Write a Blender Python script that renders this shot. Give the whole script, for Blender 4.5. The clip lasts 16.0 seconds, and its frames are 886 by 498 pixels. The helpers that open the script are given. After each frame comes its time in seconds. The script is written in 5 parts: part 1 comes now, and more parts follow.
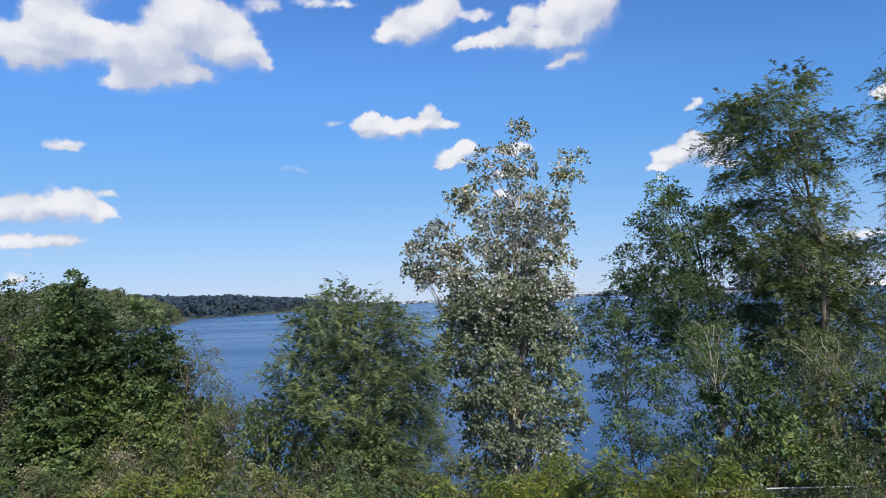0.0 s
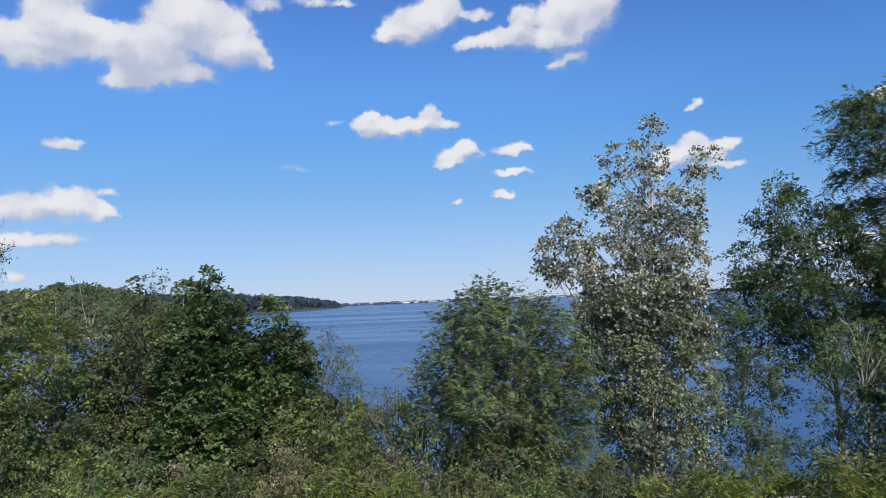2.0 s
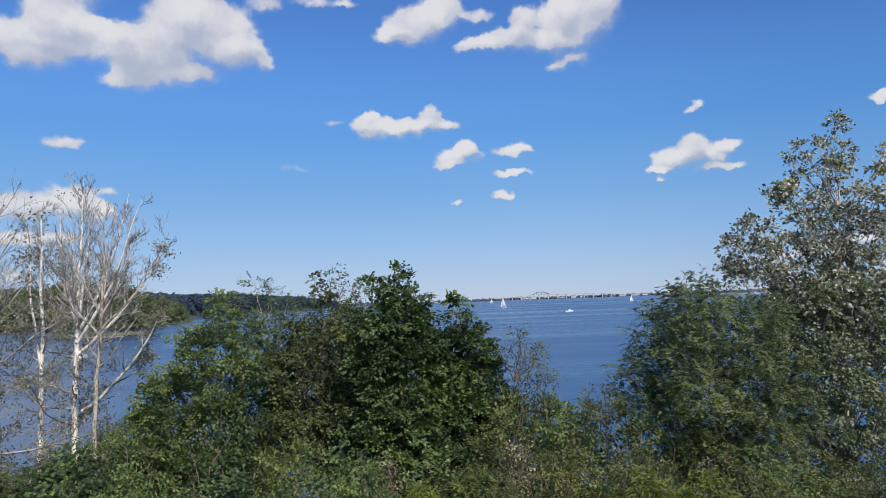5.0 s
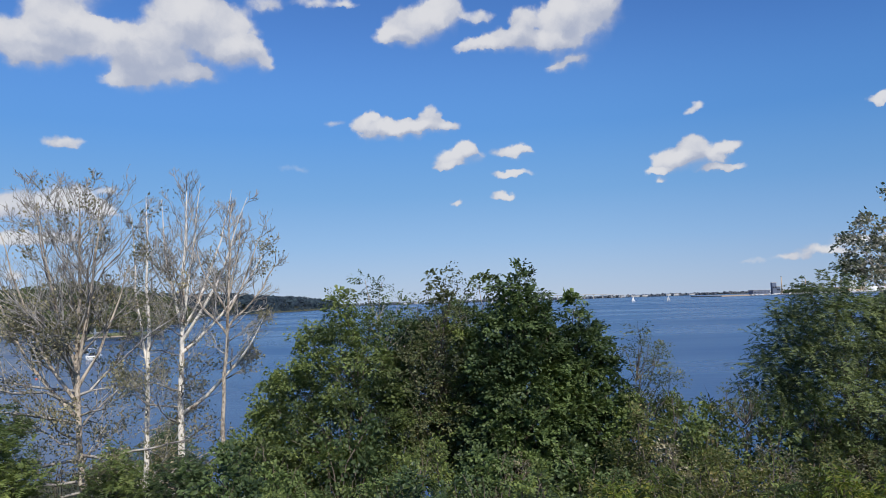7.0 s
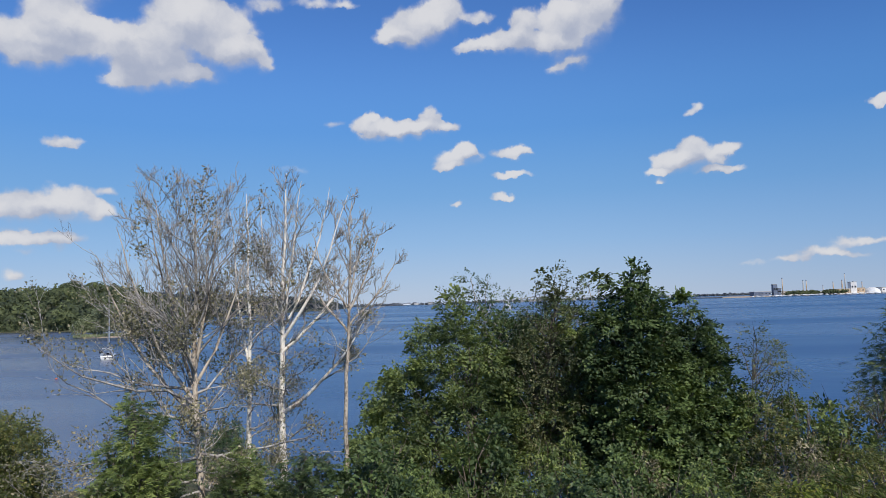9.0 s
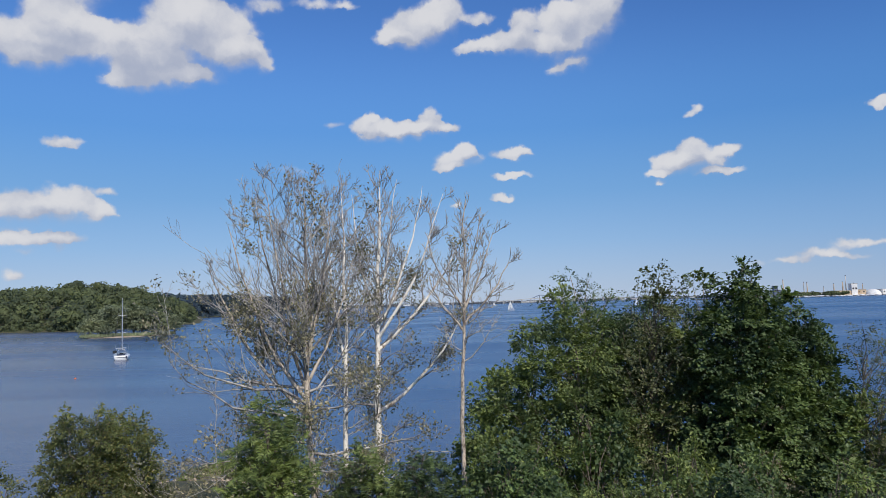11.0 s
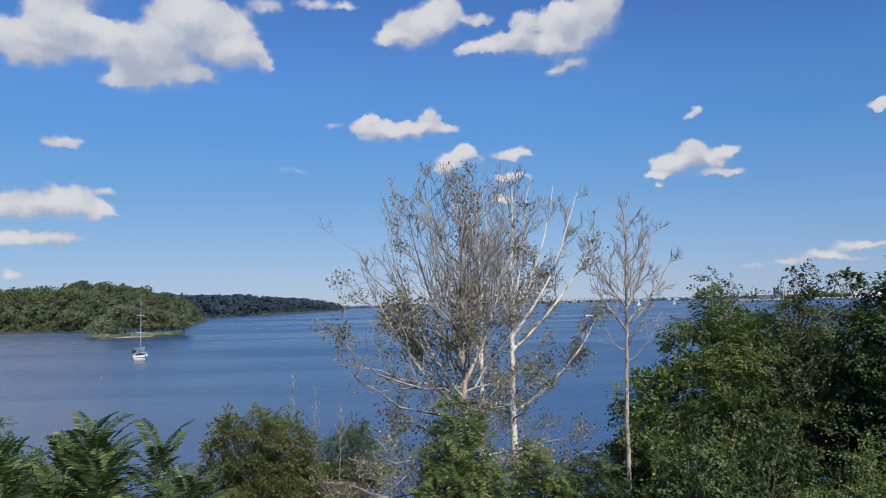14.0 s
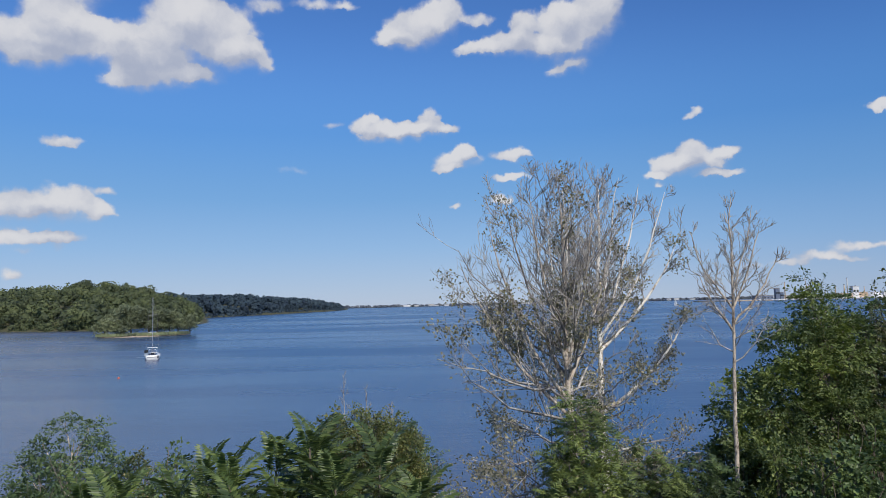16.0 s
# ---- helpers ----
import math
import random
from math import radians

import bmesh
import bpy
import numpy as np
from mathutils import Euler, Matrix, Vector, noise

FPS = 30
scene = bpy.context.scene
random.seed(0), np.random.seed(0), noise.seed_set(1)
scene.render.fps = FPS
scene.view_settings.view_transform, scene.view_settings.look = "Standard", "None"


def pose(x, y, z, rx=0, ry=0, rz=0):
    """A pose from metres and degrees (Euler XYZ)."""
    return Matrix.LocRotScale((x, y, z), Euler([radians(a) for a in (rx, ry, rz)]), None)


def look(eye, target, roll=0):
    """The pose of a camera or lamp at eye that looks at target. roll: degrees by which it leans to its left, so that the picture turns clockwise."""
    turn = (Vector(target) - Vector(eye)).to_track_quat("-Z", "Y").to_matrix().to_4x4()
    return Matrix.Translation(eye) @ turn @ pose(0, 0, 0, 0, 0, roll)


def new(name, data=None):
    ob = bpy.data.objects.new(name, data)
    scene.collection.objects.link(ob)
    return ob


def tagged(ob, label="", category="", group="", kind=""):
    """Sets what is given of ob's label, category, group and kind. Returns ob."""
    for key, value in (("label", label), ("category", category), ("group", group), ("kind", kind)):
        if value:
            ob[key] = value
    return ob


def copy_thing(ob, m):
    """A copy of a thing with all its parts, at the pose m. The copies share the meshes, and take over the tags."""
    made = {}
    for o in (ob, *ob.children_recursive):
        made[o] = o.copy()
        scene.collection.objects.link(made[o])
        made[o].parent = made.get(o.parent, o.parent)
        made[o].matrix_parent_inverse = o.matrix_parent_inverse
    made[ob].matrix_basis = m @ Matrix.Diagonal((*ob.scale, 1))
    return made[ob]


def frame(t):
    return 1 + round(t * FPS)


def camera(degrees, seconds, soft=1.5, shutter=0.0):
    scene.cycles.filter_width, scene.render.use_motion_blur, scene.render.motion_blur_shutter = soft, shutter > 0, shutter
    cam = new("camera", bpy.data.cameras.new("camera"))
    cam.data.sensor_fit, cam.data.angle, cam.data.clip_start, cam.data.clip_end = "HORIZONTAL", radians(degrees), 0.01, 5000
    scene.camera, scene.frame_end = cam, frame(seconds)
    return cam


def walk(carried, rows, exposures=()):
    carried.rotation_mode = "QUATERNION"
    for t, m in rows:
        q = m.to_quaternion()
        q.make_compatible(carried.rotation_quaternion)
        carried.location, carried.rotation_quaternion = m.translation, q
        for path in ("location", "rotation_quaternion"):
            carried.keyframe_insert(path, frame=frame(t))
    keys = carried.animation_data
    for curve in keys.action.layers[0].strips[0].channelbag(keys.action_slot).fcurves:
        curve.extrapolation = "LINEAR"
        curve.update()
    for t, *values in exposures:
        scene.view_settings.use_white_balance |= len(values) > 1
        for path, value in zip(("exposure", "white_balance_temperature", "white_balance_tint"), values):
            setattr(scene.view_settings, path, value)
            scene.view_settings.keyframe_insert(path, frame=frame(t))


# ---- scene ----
cam = camera(65.0, 16.0, soft=0.8)
# seconds, eye x y z, yaw, pitch, lean
ROWS = [
    (0, 0.690, -0.589, 11.197, 1.961, 4.245, 2.463),
    (1, -1.668, -0.589, 11.250, 1.941, 4.225, 2.369),
    (2, -3.941, -0.588, 11.294, 1.920, 4.219, 2.278),
    (3, -6.146, -0.586, 11.332, 1.899, 4.224, 2.192),
    (4, -8.291, -0.583, 11.364, 1.878, 4.239, 2.109),
    (5, -10.383, -0.580, 11.392, 1.858, 4.262, 2.029),
    (6, -12.423, -0.575, 11.416, 1.837, 4.291, 1.953),
    (7, -14.411, -0.570, 11.437, 1.817, 4.325, 1.882),
    (8, -16.343, -0.564, 11.456, 1.796, 4.362, 1.813),
    (9, -18.219, -0.558, 11.475, 1.775, 4.400, 1.749),
    (10, -20.035, -0.550, 11.494, 1.755, 4.436, 1.688),
    (11, -21.792, -0.542, 11.514, 1.734, 4.471, 1.631),
    (12, -23.494, -0.533, 11.536, 1.714, 4.501, 1.577),
    (13, -25.148, -0.523, 11.562, 1.693, 4.525, 1.527),
    (14, -26.768, -0.512, 11.591, 1.673, 4.541, 1.481),
    (15, -28.372, -0.501, 11.626, 1.652, 4.548, 1.439),
    (16, -29.987, -0.489, 11.667, 1.632, 4.544, 1.400),
]
walk(cam, [(t, pose(x, y, z, 90 + pitch, lean, yaw)) for t, x, y, z, yaw, pitch, lean in ROWS], [(0, 0.22), (2, 0.12), (4, 0.02), (7, -0.08), (9, -0.12), (16, -0.14)])

# ---------------------------------------------------------------- light
SUN_AZ, SUN_EL = 155.0, 40.0          # degrees clockwise from +y, above the horizon
SKY, SUN = 0.10, 4.4

def node(tree, kind, **values):
    n = tree.nodes.new(kind)
    for k, v in values.items():
        if k == "op":
            n.operation = v
        elif k == "ins":
            for i, s in v.items():
                if isinstance(s, bpy.types.NodeSocket):
                    tree.links.new(s, n.inputs[i])
                else:
                    n.inputs[i].default_value = s
        else:
            raise ValueError(k)
    return n


def maths(tree, op, a, b=0.0, c=0.0, clamp=False):
    n = node(tree, "ShaderNodeMath", op=op, ins={0: a, 1: b, 2: c})
    n.use_clamp = clamp
    return n.outputs[0]


def vmath(tree, op, a, b=(0, 0, 0)):
    n = node(tree, "ShaderNodeVectorMath", op=op, ins={0: a, 1: b})
    return n.outputs["Value"] if op in ("LENGTH", "DOT_PRODUCT") else n.outputs["Vector"]


def fbm(tree, vec, scale, detail=4.0, rough=0.55, colour=False):
    n = node(tree, "ShaderNodeTexNoise", ins={"Vector": vec, "Scale": scale, "Detail": detail, "Roughness": rough})
    return n.outputs["Color" if colour else "Fac"]


def mix(tree, fac, a, b, blend="MIX"):
    n = tree.nodes.new("ShaderNodeMix")
    n.data_type, n.blend_type = "RGBA", blend
    for i, s in ((0, fac), (6, a), (7, b)):
        if isinstance(s, bpy.types.NodeSocket):
            tree.links.new(s, n.inputs[i])
        else:
            n.inputs[i].default_value = s if i == 0 else (*s, 1)
    return n.outputs[2]


def span(tree, v, a, b, smooth=True):
    n = tree.nodes.new("ShaderNodeMapRange")
    n.interpolation_type = "SMOOTHSTEP" if smooth else "LINEAR"
    tree.links.new(v, n.inputs[0])
    n.inputs[1].default_value, n.inputs[2].default_value = a, b
    return n.outputs[0]


def ramp(tree, v, stops):
    n = tree.nodes.new("ShaderNodeValToRGB")
    tree.links.new(v, n.inputs[0])
    el = n.color_ramp.elements
    for i, (at, c) in enumerate(stops):
        k = el[i] if i < 2 else el.new(at)
        k.position, k.color = at, (*c, 1)
    return n.outputs[0]


# cumulus: puffs of (azimuth, elevation, half width, half height, weight), in degrees
BIG_CLOUD = [
    (-18.7, 19.5, 3.27, 1.49, 0.8), (-31.1, 18.6, 3.45, 1.14, 0.8),
    (-33.8, 19.0, 2.92, 1.79, 1.0), (-30.6, 21.0, 2.94, 2.26, 1.0), (-29.1, 19.6, 4.52, 1.94, 1.0), (-32.4, 17.8, 2.3, 0.98, 1.0), (-25.2, 19.6, 4.02, 1.92, 1.0), (-21.9, 21.7, 3.58, 2.47, 1.0),
    (-19.3, 21.1, 3.13, 2.61, 1.0), (-17.6, 19.8, 2.21, 1.41, 1.0), (-24.0, 18.1, 3.67, 1.75, 1.0), (-25.8, 17.3, 2.6, 1.25, 0.9), (-21.3, 17.9, 2.74, 0.92, 0.6), (-28.4, 23.6, 1.93, 1.87, 1.0),
    (-36.8, 18.9, 2.57, 1.98, 1.0), (-30.6, 24.4, 4.44, 2.17, 1.0), (-19.7, 25.5, 3.04, 1.93, 1.0), (-15.7, 18.9, 0.98, 0.85, 0.5),
]
VEIL = [
    (-15.8, 23.4, 1.81, 0.97, 0.35), (-11.6, 23.8, 2.79, 0.57, 0.3), (-9.1, 23.8, 1.18, 0.49, 0.3), (1.9, 22.6, 1.62, 0.75, 0.4),
]
HIGH_CLOUD = [
    (-3.4, 21.9, 2.96, 1.78, 1.0), (-1.3, 22.8, 2.29, 1.93, 1.0), (-5.1, 21.3, 2.0, 1.02, 1.0), (2.0, 20.5, 2.61, 0.69, 0.7), (4.4, 20.8, 2.45, 1.11, 1.0), (5.7, 21.8, 1.51, 1.67, 1.0),
    (7.5, 20.2, 2.79, 1.02, 1.0), (9.6, 20.8, 3.44, 2.3, 1.0), (11.7, 22.3, 2.49, 2.37, 1.0), (9.2, 18.6, 2.2, 0.86, 0.5), (8.7, 22.2, 1.86, 1.66, 1.0),
]
FLAT_CLOUD = [
    (-5.3, 14.1, 3.38, 0.99, 1.0), (-7.2, 14.3, 1.88, 1.17, 1.0), (-3.4, 14.3, 2.83, 0.81, 1.0), (-2.4, 15.0, 1.04, 1.08, 0.8), (-1.1, 14.1, 1.42, 0.68, 0.6), (-7.4, 15.2, 0.66, 0.62, 0.7),
]
SMALL_CLOUDS = [
    (0.0, 11.7, 2.26, 1.0, 0.9), (0.5, 12.4, 1.04, 0.82, 0.8), (-0.9, 11.1, 1.41, 0.42, 0.7), (4.3, 12.0, 1.96, 0.68, 0.6), (5.2, 12.3, 0.84, 0.5, 0.6), (4.2, 10.3, 1.96, 0.42, 0.6),
    (3.4, 8.6, 1.21, 0.47, 0.7), (-0.5, 8.1, 0.61, 0.42, 0.45), (-30.5, 12.4, 1.68, 0.6, 0.5), (-10.4, 14.5, 1.11, 0.54, 0.25), (-13.7, 11.2, 1.71, 0.45, 0.15),
]
BRIGHT_CLOUD = [
    (16.8, 10.3, 1.69, 1.13, 1.1), (18.5, 11.1, 1.16, 1.21, 1.1), (19.1, 10.3, 2.71, 1.12, 0.9), (21.2, 11.0, 1.12, 0.63, 0.7), (20.3, 9.4, 2.02, 0.47, 0.8), (15.9, 9.6, 1.29, 0.35, 0.8),
    (16.0, 9.0, 0.76, 0.4, 0.7), (18.6, 14.0, 0.83, 0.42, 0.35), (19.2, 14.4, 0.58, 0.38, 0.35),
]
LOW_CLOUDS = [
    (-33.5, 7.5, 2.4, 1.5, 0.9), (-30.4, 7.4, 3.5, 1.2, 0.9), (-30.1, 8.4, 2.4, 1.1, 0.8), (-27.8, 7.5, 1.2, 0.9, 0.7), (-27.5, 9.0, 0.99, 0.46, 0.35), (-36.5, 7.3, 2.53, 1.53, 1.0),
    (-33.2, 5.5, 3.57, 0.85, 0.7), (-30.4, 5.4, 1.7, 0.7, 0.5), (-30.4, 4.7, 0.79, 0.41, 0.4), (-32.8, 4.6, 1.43, 0.32, 0.35), (-33.5, 2.8, 0.88, 0.63, 0.45), (-37.0, 4.6, 2.8, 1.14, 0.6),
]
WISPS = [
    (31.4, 13.0, 1.13, 0.46, 0.80), (25.0, 2.5, 1.64, 0.38, 0.40), (27.1, 2.9, 2.22, 0.49, 0.42), (29.7, 3.5, 2.52, 0.44, 0.42), (33.4, 3.7, 2.82, 0.53, 0.48), (28.6, 2.6, 2.08, 0.41, 0.32),
    (22.3, 2.3, 1.55, 0.25, 0.19),
]
CLOUDS = BIG_CLOUD + VEIL + HIGH_CLOUD + FLAT_CLOUD + SMALL_CLOUDS + BRIGHT_CLOUD + LOW_CLOUDS + WISPS


def cloud_field():
    """A node group: a point (azimuth, elevation) in, the thickness of the puffs there out."""
    g = bpy.data.node_groups.new("puffs", "ShaderNodeTree")
    g.interface.new_socket("Point", in_out="INPUT", socket_type="NodeSocketVector")
    g.interface.new_socket("Depth", in_out="OUTPUT", socket_type="NodeSocketFloat")
    p = g.nodes.new("NodeGroupInput").outputs[0]
    total = None
    for az, el, w, h, weight in CLOUDS:
        q = vmath(g, "MULTIPLY", vmath(g, "SUBTRACT", p, (az, el, 0)), (0.85 / w, 0.85 / h, 0))
        m = maths(g, "SUBTRACT", 1.0, vmath(g, "DOT_PRODUCT", q, q), clamp=True)
        m = maths(g, "MULTIPLY", maths(g, "MULTIPLY", m, m), weight)
        total = m if total is None else maths(g, "ADD", total, m)
    out = g.nodes.new("NodeGroupOutput")
    g.links.new(total, out.inputs[0])
    return g


def make_world():
    w = bpy.data.worlds.new("sky")
    scene.world = w
    w.use_nodes = True
    t = w.node_tree
    t.nodes.clear()
    sky = t.nodes.new("ShaderNodeTexSky")
    sky.sky_type, sky.sun_disc = "NISHITA", False
    sky.sun_elevation, sky.sun_rotation = radians(SUN_EL), radians(SUN_AZ)
    sky.altitude, sky.air_density, sky.dust_density, sky.ozone_density = 100, 1.0, 0.25, 3.0
    way = t.nodes.new("ShaderNodeTexCoord").outputs["Generated"]
    sep = node(t, "ShaderNodeSeparateXYZ", ins={0: way})
    x, y, z = sep.outputs
    az = maths(t, "MULTIPLY", maths(t, "ARCTAN2", x, y), 57.29578)
    el = maths(t, "MULTIPLY", maths(t, "ARCSINE", z), 57.29578)
    p = node(t, "ShaderNodeCombineXYZ", ins={0: az, 1: el}).outputs[0]
    # billowed edge: two sizes of swelling
    w1 = vmath(t, "SUBTRACT", fbm(t, p, 0.35, 2.0, 0.5, True), (0.5, 0.5, 0.5))
    w2 = vmath(t, "SUBTRACT", fbm(t, p, 1.0, 3.0, 0.5, True), (0.5, 0.5, 0.5))
    bent = vmath(t, "ADD", p, vmath(t, "ADD", vmath(t, "MULTIPLY", w1, (1.0, 0.8, 0)), vmath(t, "MULTIPLY", w2, (1.15, 1.0, 0))))
    group = cloud_field()
    g1, g2 = t.nodes.new("ShaderNodeGroup"), t.nodes.new("ShaderNodeGroup")
    g1.node_tree = g2.node_tree = group
    t.links.new(bent, g1.inputs[0])
    t.links.new(vmath(t, "ADD", bent, (-0.25, 0.55, 0)), g2.inputs[0])
    thick = g1.outputs[0]
    # the same weather goes on round the rest of the sky
    aside = span(t, maths(t, "ABSOLUTE", az), 42, 60)
    high = span(t, el, 26, 36)
    rest = maths(t, "MULTIPLY", maths(t, "MAXIMUM", aside, high), span(t, fbm(t, way, 5.0, 7.0, 0.6), 0.55, 0.68))
    slope = maths(t, "SUBTRACT", thick, g2.outputs[0])
    fray = maths(t, "MULTIPLY_ADD", fbm(t, p, 0.9, 3.0, 0.5), 1.6, 0.20)
    # undersides fade out more softly than tops
    under = maths(t, "MULTIPLY", maths(t, "MINIMUM", slope, 0.0), -2.0, clamp=True)
    width = maths(t, "MULTIPLY_ADD", under, 1.7, 0.36)
    ratio = maths(t, "DIVIDE", maths(t, "MULTIPLY_ADD", thick, fray, -0.035), width, clamp=True)
    cover = maths(t, "MAXIMUM", maths(t, "MULTIPLY", span(t, ratio, 0.0, 1.0), 0.95), maths(t, "MULTIPLY", rest, 0.9))
    # sunlit upper side against shaded underside, greyer where the cloud is thick
    lump = maths(t, "MULTIPLY_ADD", fbm(t, bent, 0.30, 5.0, 0.55), 1.5, -0.75)
    deep = maths(t, "MULTIPLY", maths(t, "SUBTRACT", thick, 0.9, clamp=True), 0.22)
    lit = span(t, maths(t, "SUBTRACT", maths(t, "MULTIPLY_ADD", slope, 0.75, lump), deep), -0.40, 0.50)
    white = mix(t, lit, (4.3, 4.75, 6.0), (7.7, 7.7, 7.95))
    hue = node(t, "ShaderNodeHueSaturation", ins={"Color": sky.outputs[0], "Saturation": 1.12, "Value": 1.0})
    # thin haze low over the lake
    clear = mix(t, 1.0, hue.outputs[0], (0.82, 1.08, 1.48), "MULTIPLY")
    band = node(t, "ShaderNodeMapRange", ins={0: el, 1: 0.0, 2: 14.0})
    hazy = ramp(t, band.outputs[0], [(0.0, (4.9, 5.8, 7.5)), (1.0, (1.18, 3.30, 7.0)), (0.34, (3.05, 4.95, 7.75)), (0.62, (1.98, 4.15, 7.45))])
    base = mix(t, maths(t, "MULTIPLY", span(t, el, 24.0, 8.0), 0.9), clear, hazy)
    # deeper blue further from the sun's side of the lake
    base = mix(t, maths(t, "MULTIPLY", span(t, az, 4.0, 36.0), 0.9), base, mix(t, 1.0, base, (0.80, 0.86, 0.92), "MULTIPLY"))
    col = mix(t, cover, base, white)
    bg = node(t, "ShaderNodeBackground", ins={"Color": col, "Strength": SKY})
    out = t.nodes.new("ShaderNodeOutputWorld")
    t.links.new(bg.outputs[0], out.inputs[0])


make_world()
sun = bpy.data.lights.new("sun", "SUN")
sun.energy, sun.angle, sun.color = SUN, radians(0.6), (1.0, 0.94, 0.84)
a, e = radians(SUN_AZ), radians(SUN_EL)
SUN_WAY = Vector((math.sin(a) * math.cos(e), math.cos(a) * math.cos(e), math.sin(e)))
SUNWARD = np.array(SUN_WAY)
new("sun", sun).matrix_world = look(SUN_WAY * 100, (0, 0, 0))

# ---------------------------------------------------------------- materials


def material(name):
    m = bpy.data.materials.new(name)
    m.use_nodes = True
    t = m.node_tree
    t.nodes.clear()
    out = t.nodes.new("ShaderNodeOutputMaterial")
    b = t.nodes.new("ShaderNodeBsdfPrincipled")
    t.links.new(b.outputs[0], out.inputs[0])
    return m, t, b, out


def leaf_mat(name, stops, rough=0.50, through_share=0.26, patch=0.55, patch_scale=0.55):
    """Leaves: each its own shade, drifting slowly through the crown; some light comes through."""
    m, t, b, out = material(name)
    geo = t.nodes.new("ShaderNodeNewGeometry")
    c = ramp(t, geo.outputs["Random Per Island"], stops)
    pos = geo.outputs["Position"]
    n = fbm(t, pos, patch_scale, 3.0)
    c = mix(t, 1.0, c, mix(t, span(t, n, 0.3, 0.7), (1.20 * (1 - patch), 1.08 * (1 - patch * 0.88), 1.15 * (1 - patch * 0.8)), (1.36 + patch * 0.6, 1.22 + patch * 0.5, 1.25 + patch * 0.1)), "MULTIPLY")
    t.links.new(c, b.inputs["Base Color"])
    b.inputs["Roughness"].default_value = rough
    b.inputs["Specular IOR Level"].default_value = 0.38
    tr = node(t, "ShaderNodeBsdfTranslucent", ins={"Color": mix(t, 1.0, c, (1.45, 1.45, 0.6), "MULTIPLY")})
    mx = node(t, "ShaderNodeMixShader", ins={0: through_share, 1: b.outputs[0], 2: tr.outputs[0]})
    t.links.new(mx.outputs[0], out.inputs[0])
    return m


def rough_mat(name, dark, light, scale, rough=0.85, bump=0.4, fine=6.0, metal=0.0, stretch=(1, 1, 1), spread=(0.35, 0.65)):
    m, t, b, out = material(name)
    pos = t.nodes.new("ShaderNodeTexCoord").outputs["Object"]
    v = vmath(t, "MULTIPLY", pos, stretch)
    n1, n2 = fbm(t, v, scale, 4.0), fbm(t, v, scale * fine, 4.0)
    k = maths(t, "ADD", maths(t, "MULTIPLY", n1, 0.6), maths(t, "MULTIPLY", n2, 0.4))
    t.links.new(mix(t, span(t, k, *spread), dark, light), b.inputs["Base Color"])
    b.inputs["Roughness"].default_value, b.inputs["Metallic"].default_value = rough, metal
    if bump:
        bp = node(t, "ShaderNodeBump", ins={"Strength": bump, "Distance": 0.02, "Height": n2})
        t.links.new(bp.outputs[0], b.inputs["Normal"])
    return m


MAPLE = leaf_mat("maple_leaf", [(0.0, (0.037, 0.069, 0.026)), (0.5, (0.080, 0.130, 0.048)), (1.0, (0.146, 0.215, 0.088))])
LIME = leaf_mat("light_green_leaf", [(0.0, (0.068, 0.108, 0.035)), (0.5, (0.118, 0.170, 0.055)), (1.0, (0.184, 0.241, 0.087))])
SILVER = leaf_mat("poplar_leaf", [(0.0, (0.085, 0.112, 0.060)), (0.40, (0.150, 0.180, 0.115)), (0.54, (0.320, 0.350, 0.305)), (1.0, (0.520, 0.550, 0.530))], 0.5, 0.2, 0.25)
# duller green: the shade on the poplar's lower crown is put into the leaves
POPLAR = leaf_mat("shaded_poplar_leaf", [(0.0, (0.086, 0.123, 0.061)), (0.55, (0.145, 0.195, 0.108)), (0.85, (0.215, 0.262, 0.180)), (1.0, (0.340, 0.390, 0.330))], 0.5, 0.2, 0.3)
LOCUST = leaf_mat("locust_leaf", [(0.0, (0.055, 0.085, 0.040)), (0.5, (0.100, 0.142, 0.062)), (1.0, (0.165, 0.210, 0.092))])
DEEP = leaf_mat("dark_leaf", [(0.0, (0.046, 0.084, 0.040)), (0.5, (0.084, 0.138, 0.059)), (1.0, (0.140, 0.206, 0.096))])
OLIVE = leaf_mat("olive_leaf", [(0.0, (0.055, 0.079, 0.028)), (0.5, (0.099, 0.129, 0.044)), (0.85, (0.147, 0.170, 0.061)), (1.0, (0.206, 0.185, 0.083))])
YELLOW = leaf_mat("yellow_green_leaf", [(0.0, (0.070, 0.115, 0.020)), (0.6, (0.120, 0.170, 0.030)), (1.0, (0.21, 0.22, 0.045))])
GREYGREEN = leaf_mat("dull_sparse_leaf", [(0.0, (0.115, 0.122, 0.080)), (0.6, (0.200, 0.205, 0.140)), (1.0, (0.34, 0.33, 0.26))])
THIN = leaf_mat("thin_grey_green_leaf", [(0.0, (0.062, 0.085, 0.039)), (0.6, (0.107, 0.135, 0.065)), (1.0, (0.169, 0.186, 0.107))])
SUMAC = leaf_mat("sumac_leaf", [(0.0, (0.040, 0.070, 0.024)), (0.5, (0.070, 0.115, 0.036)), (1.0, (0.135, 0.190, 0.058))], 0.4, 0.2, 0.3, 0.9)
WOODS = leaf_mat("far_tree_foliage", [(0.0, (0.036, 0.054, 0.024)), (0.5, (0.060, 0.084, 0.036)), (1.0, (0.090, 0.116, 0.050))], 0.7, 0.1, 0.5, 0.045)
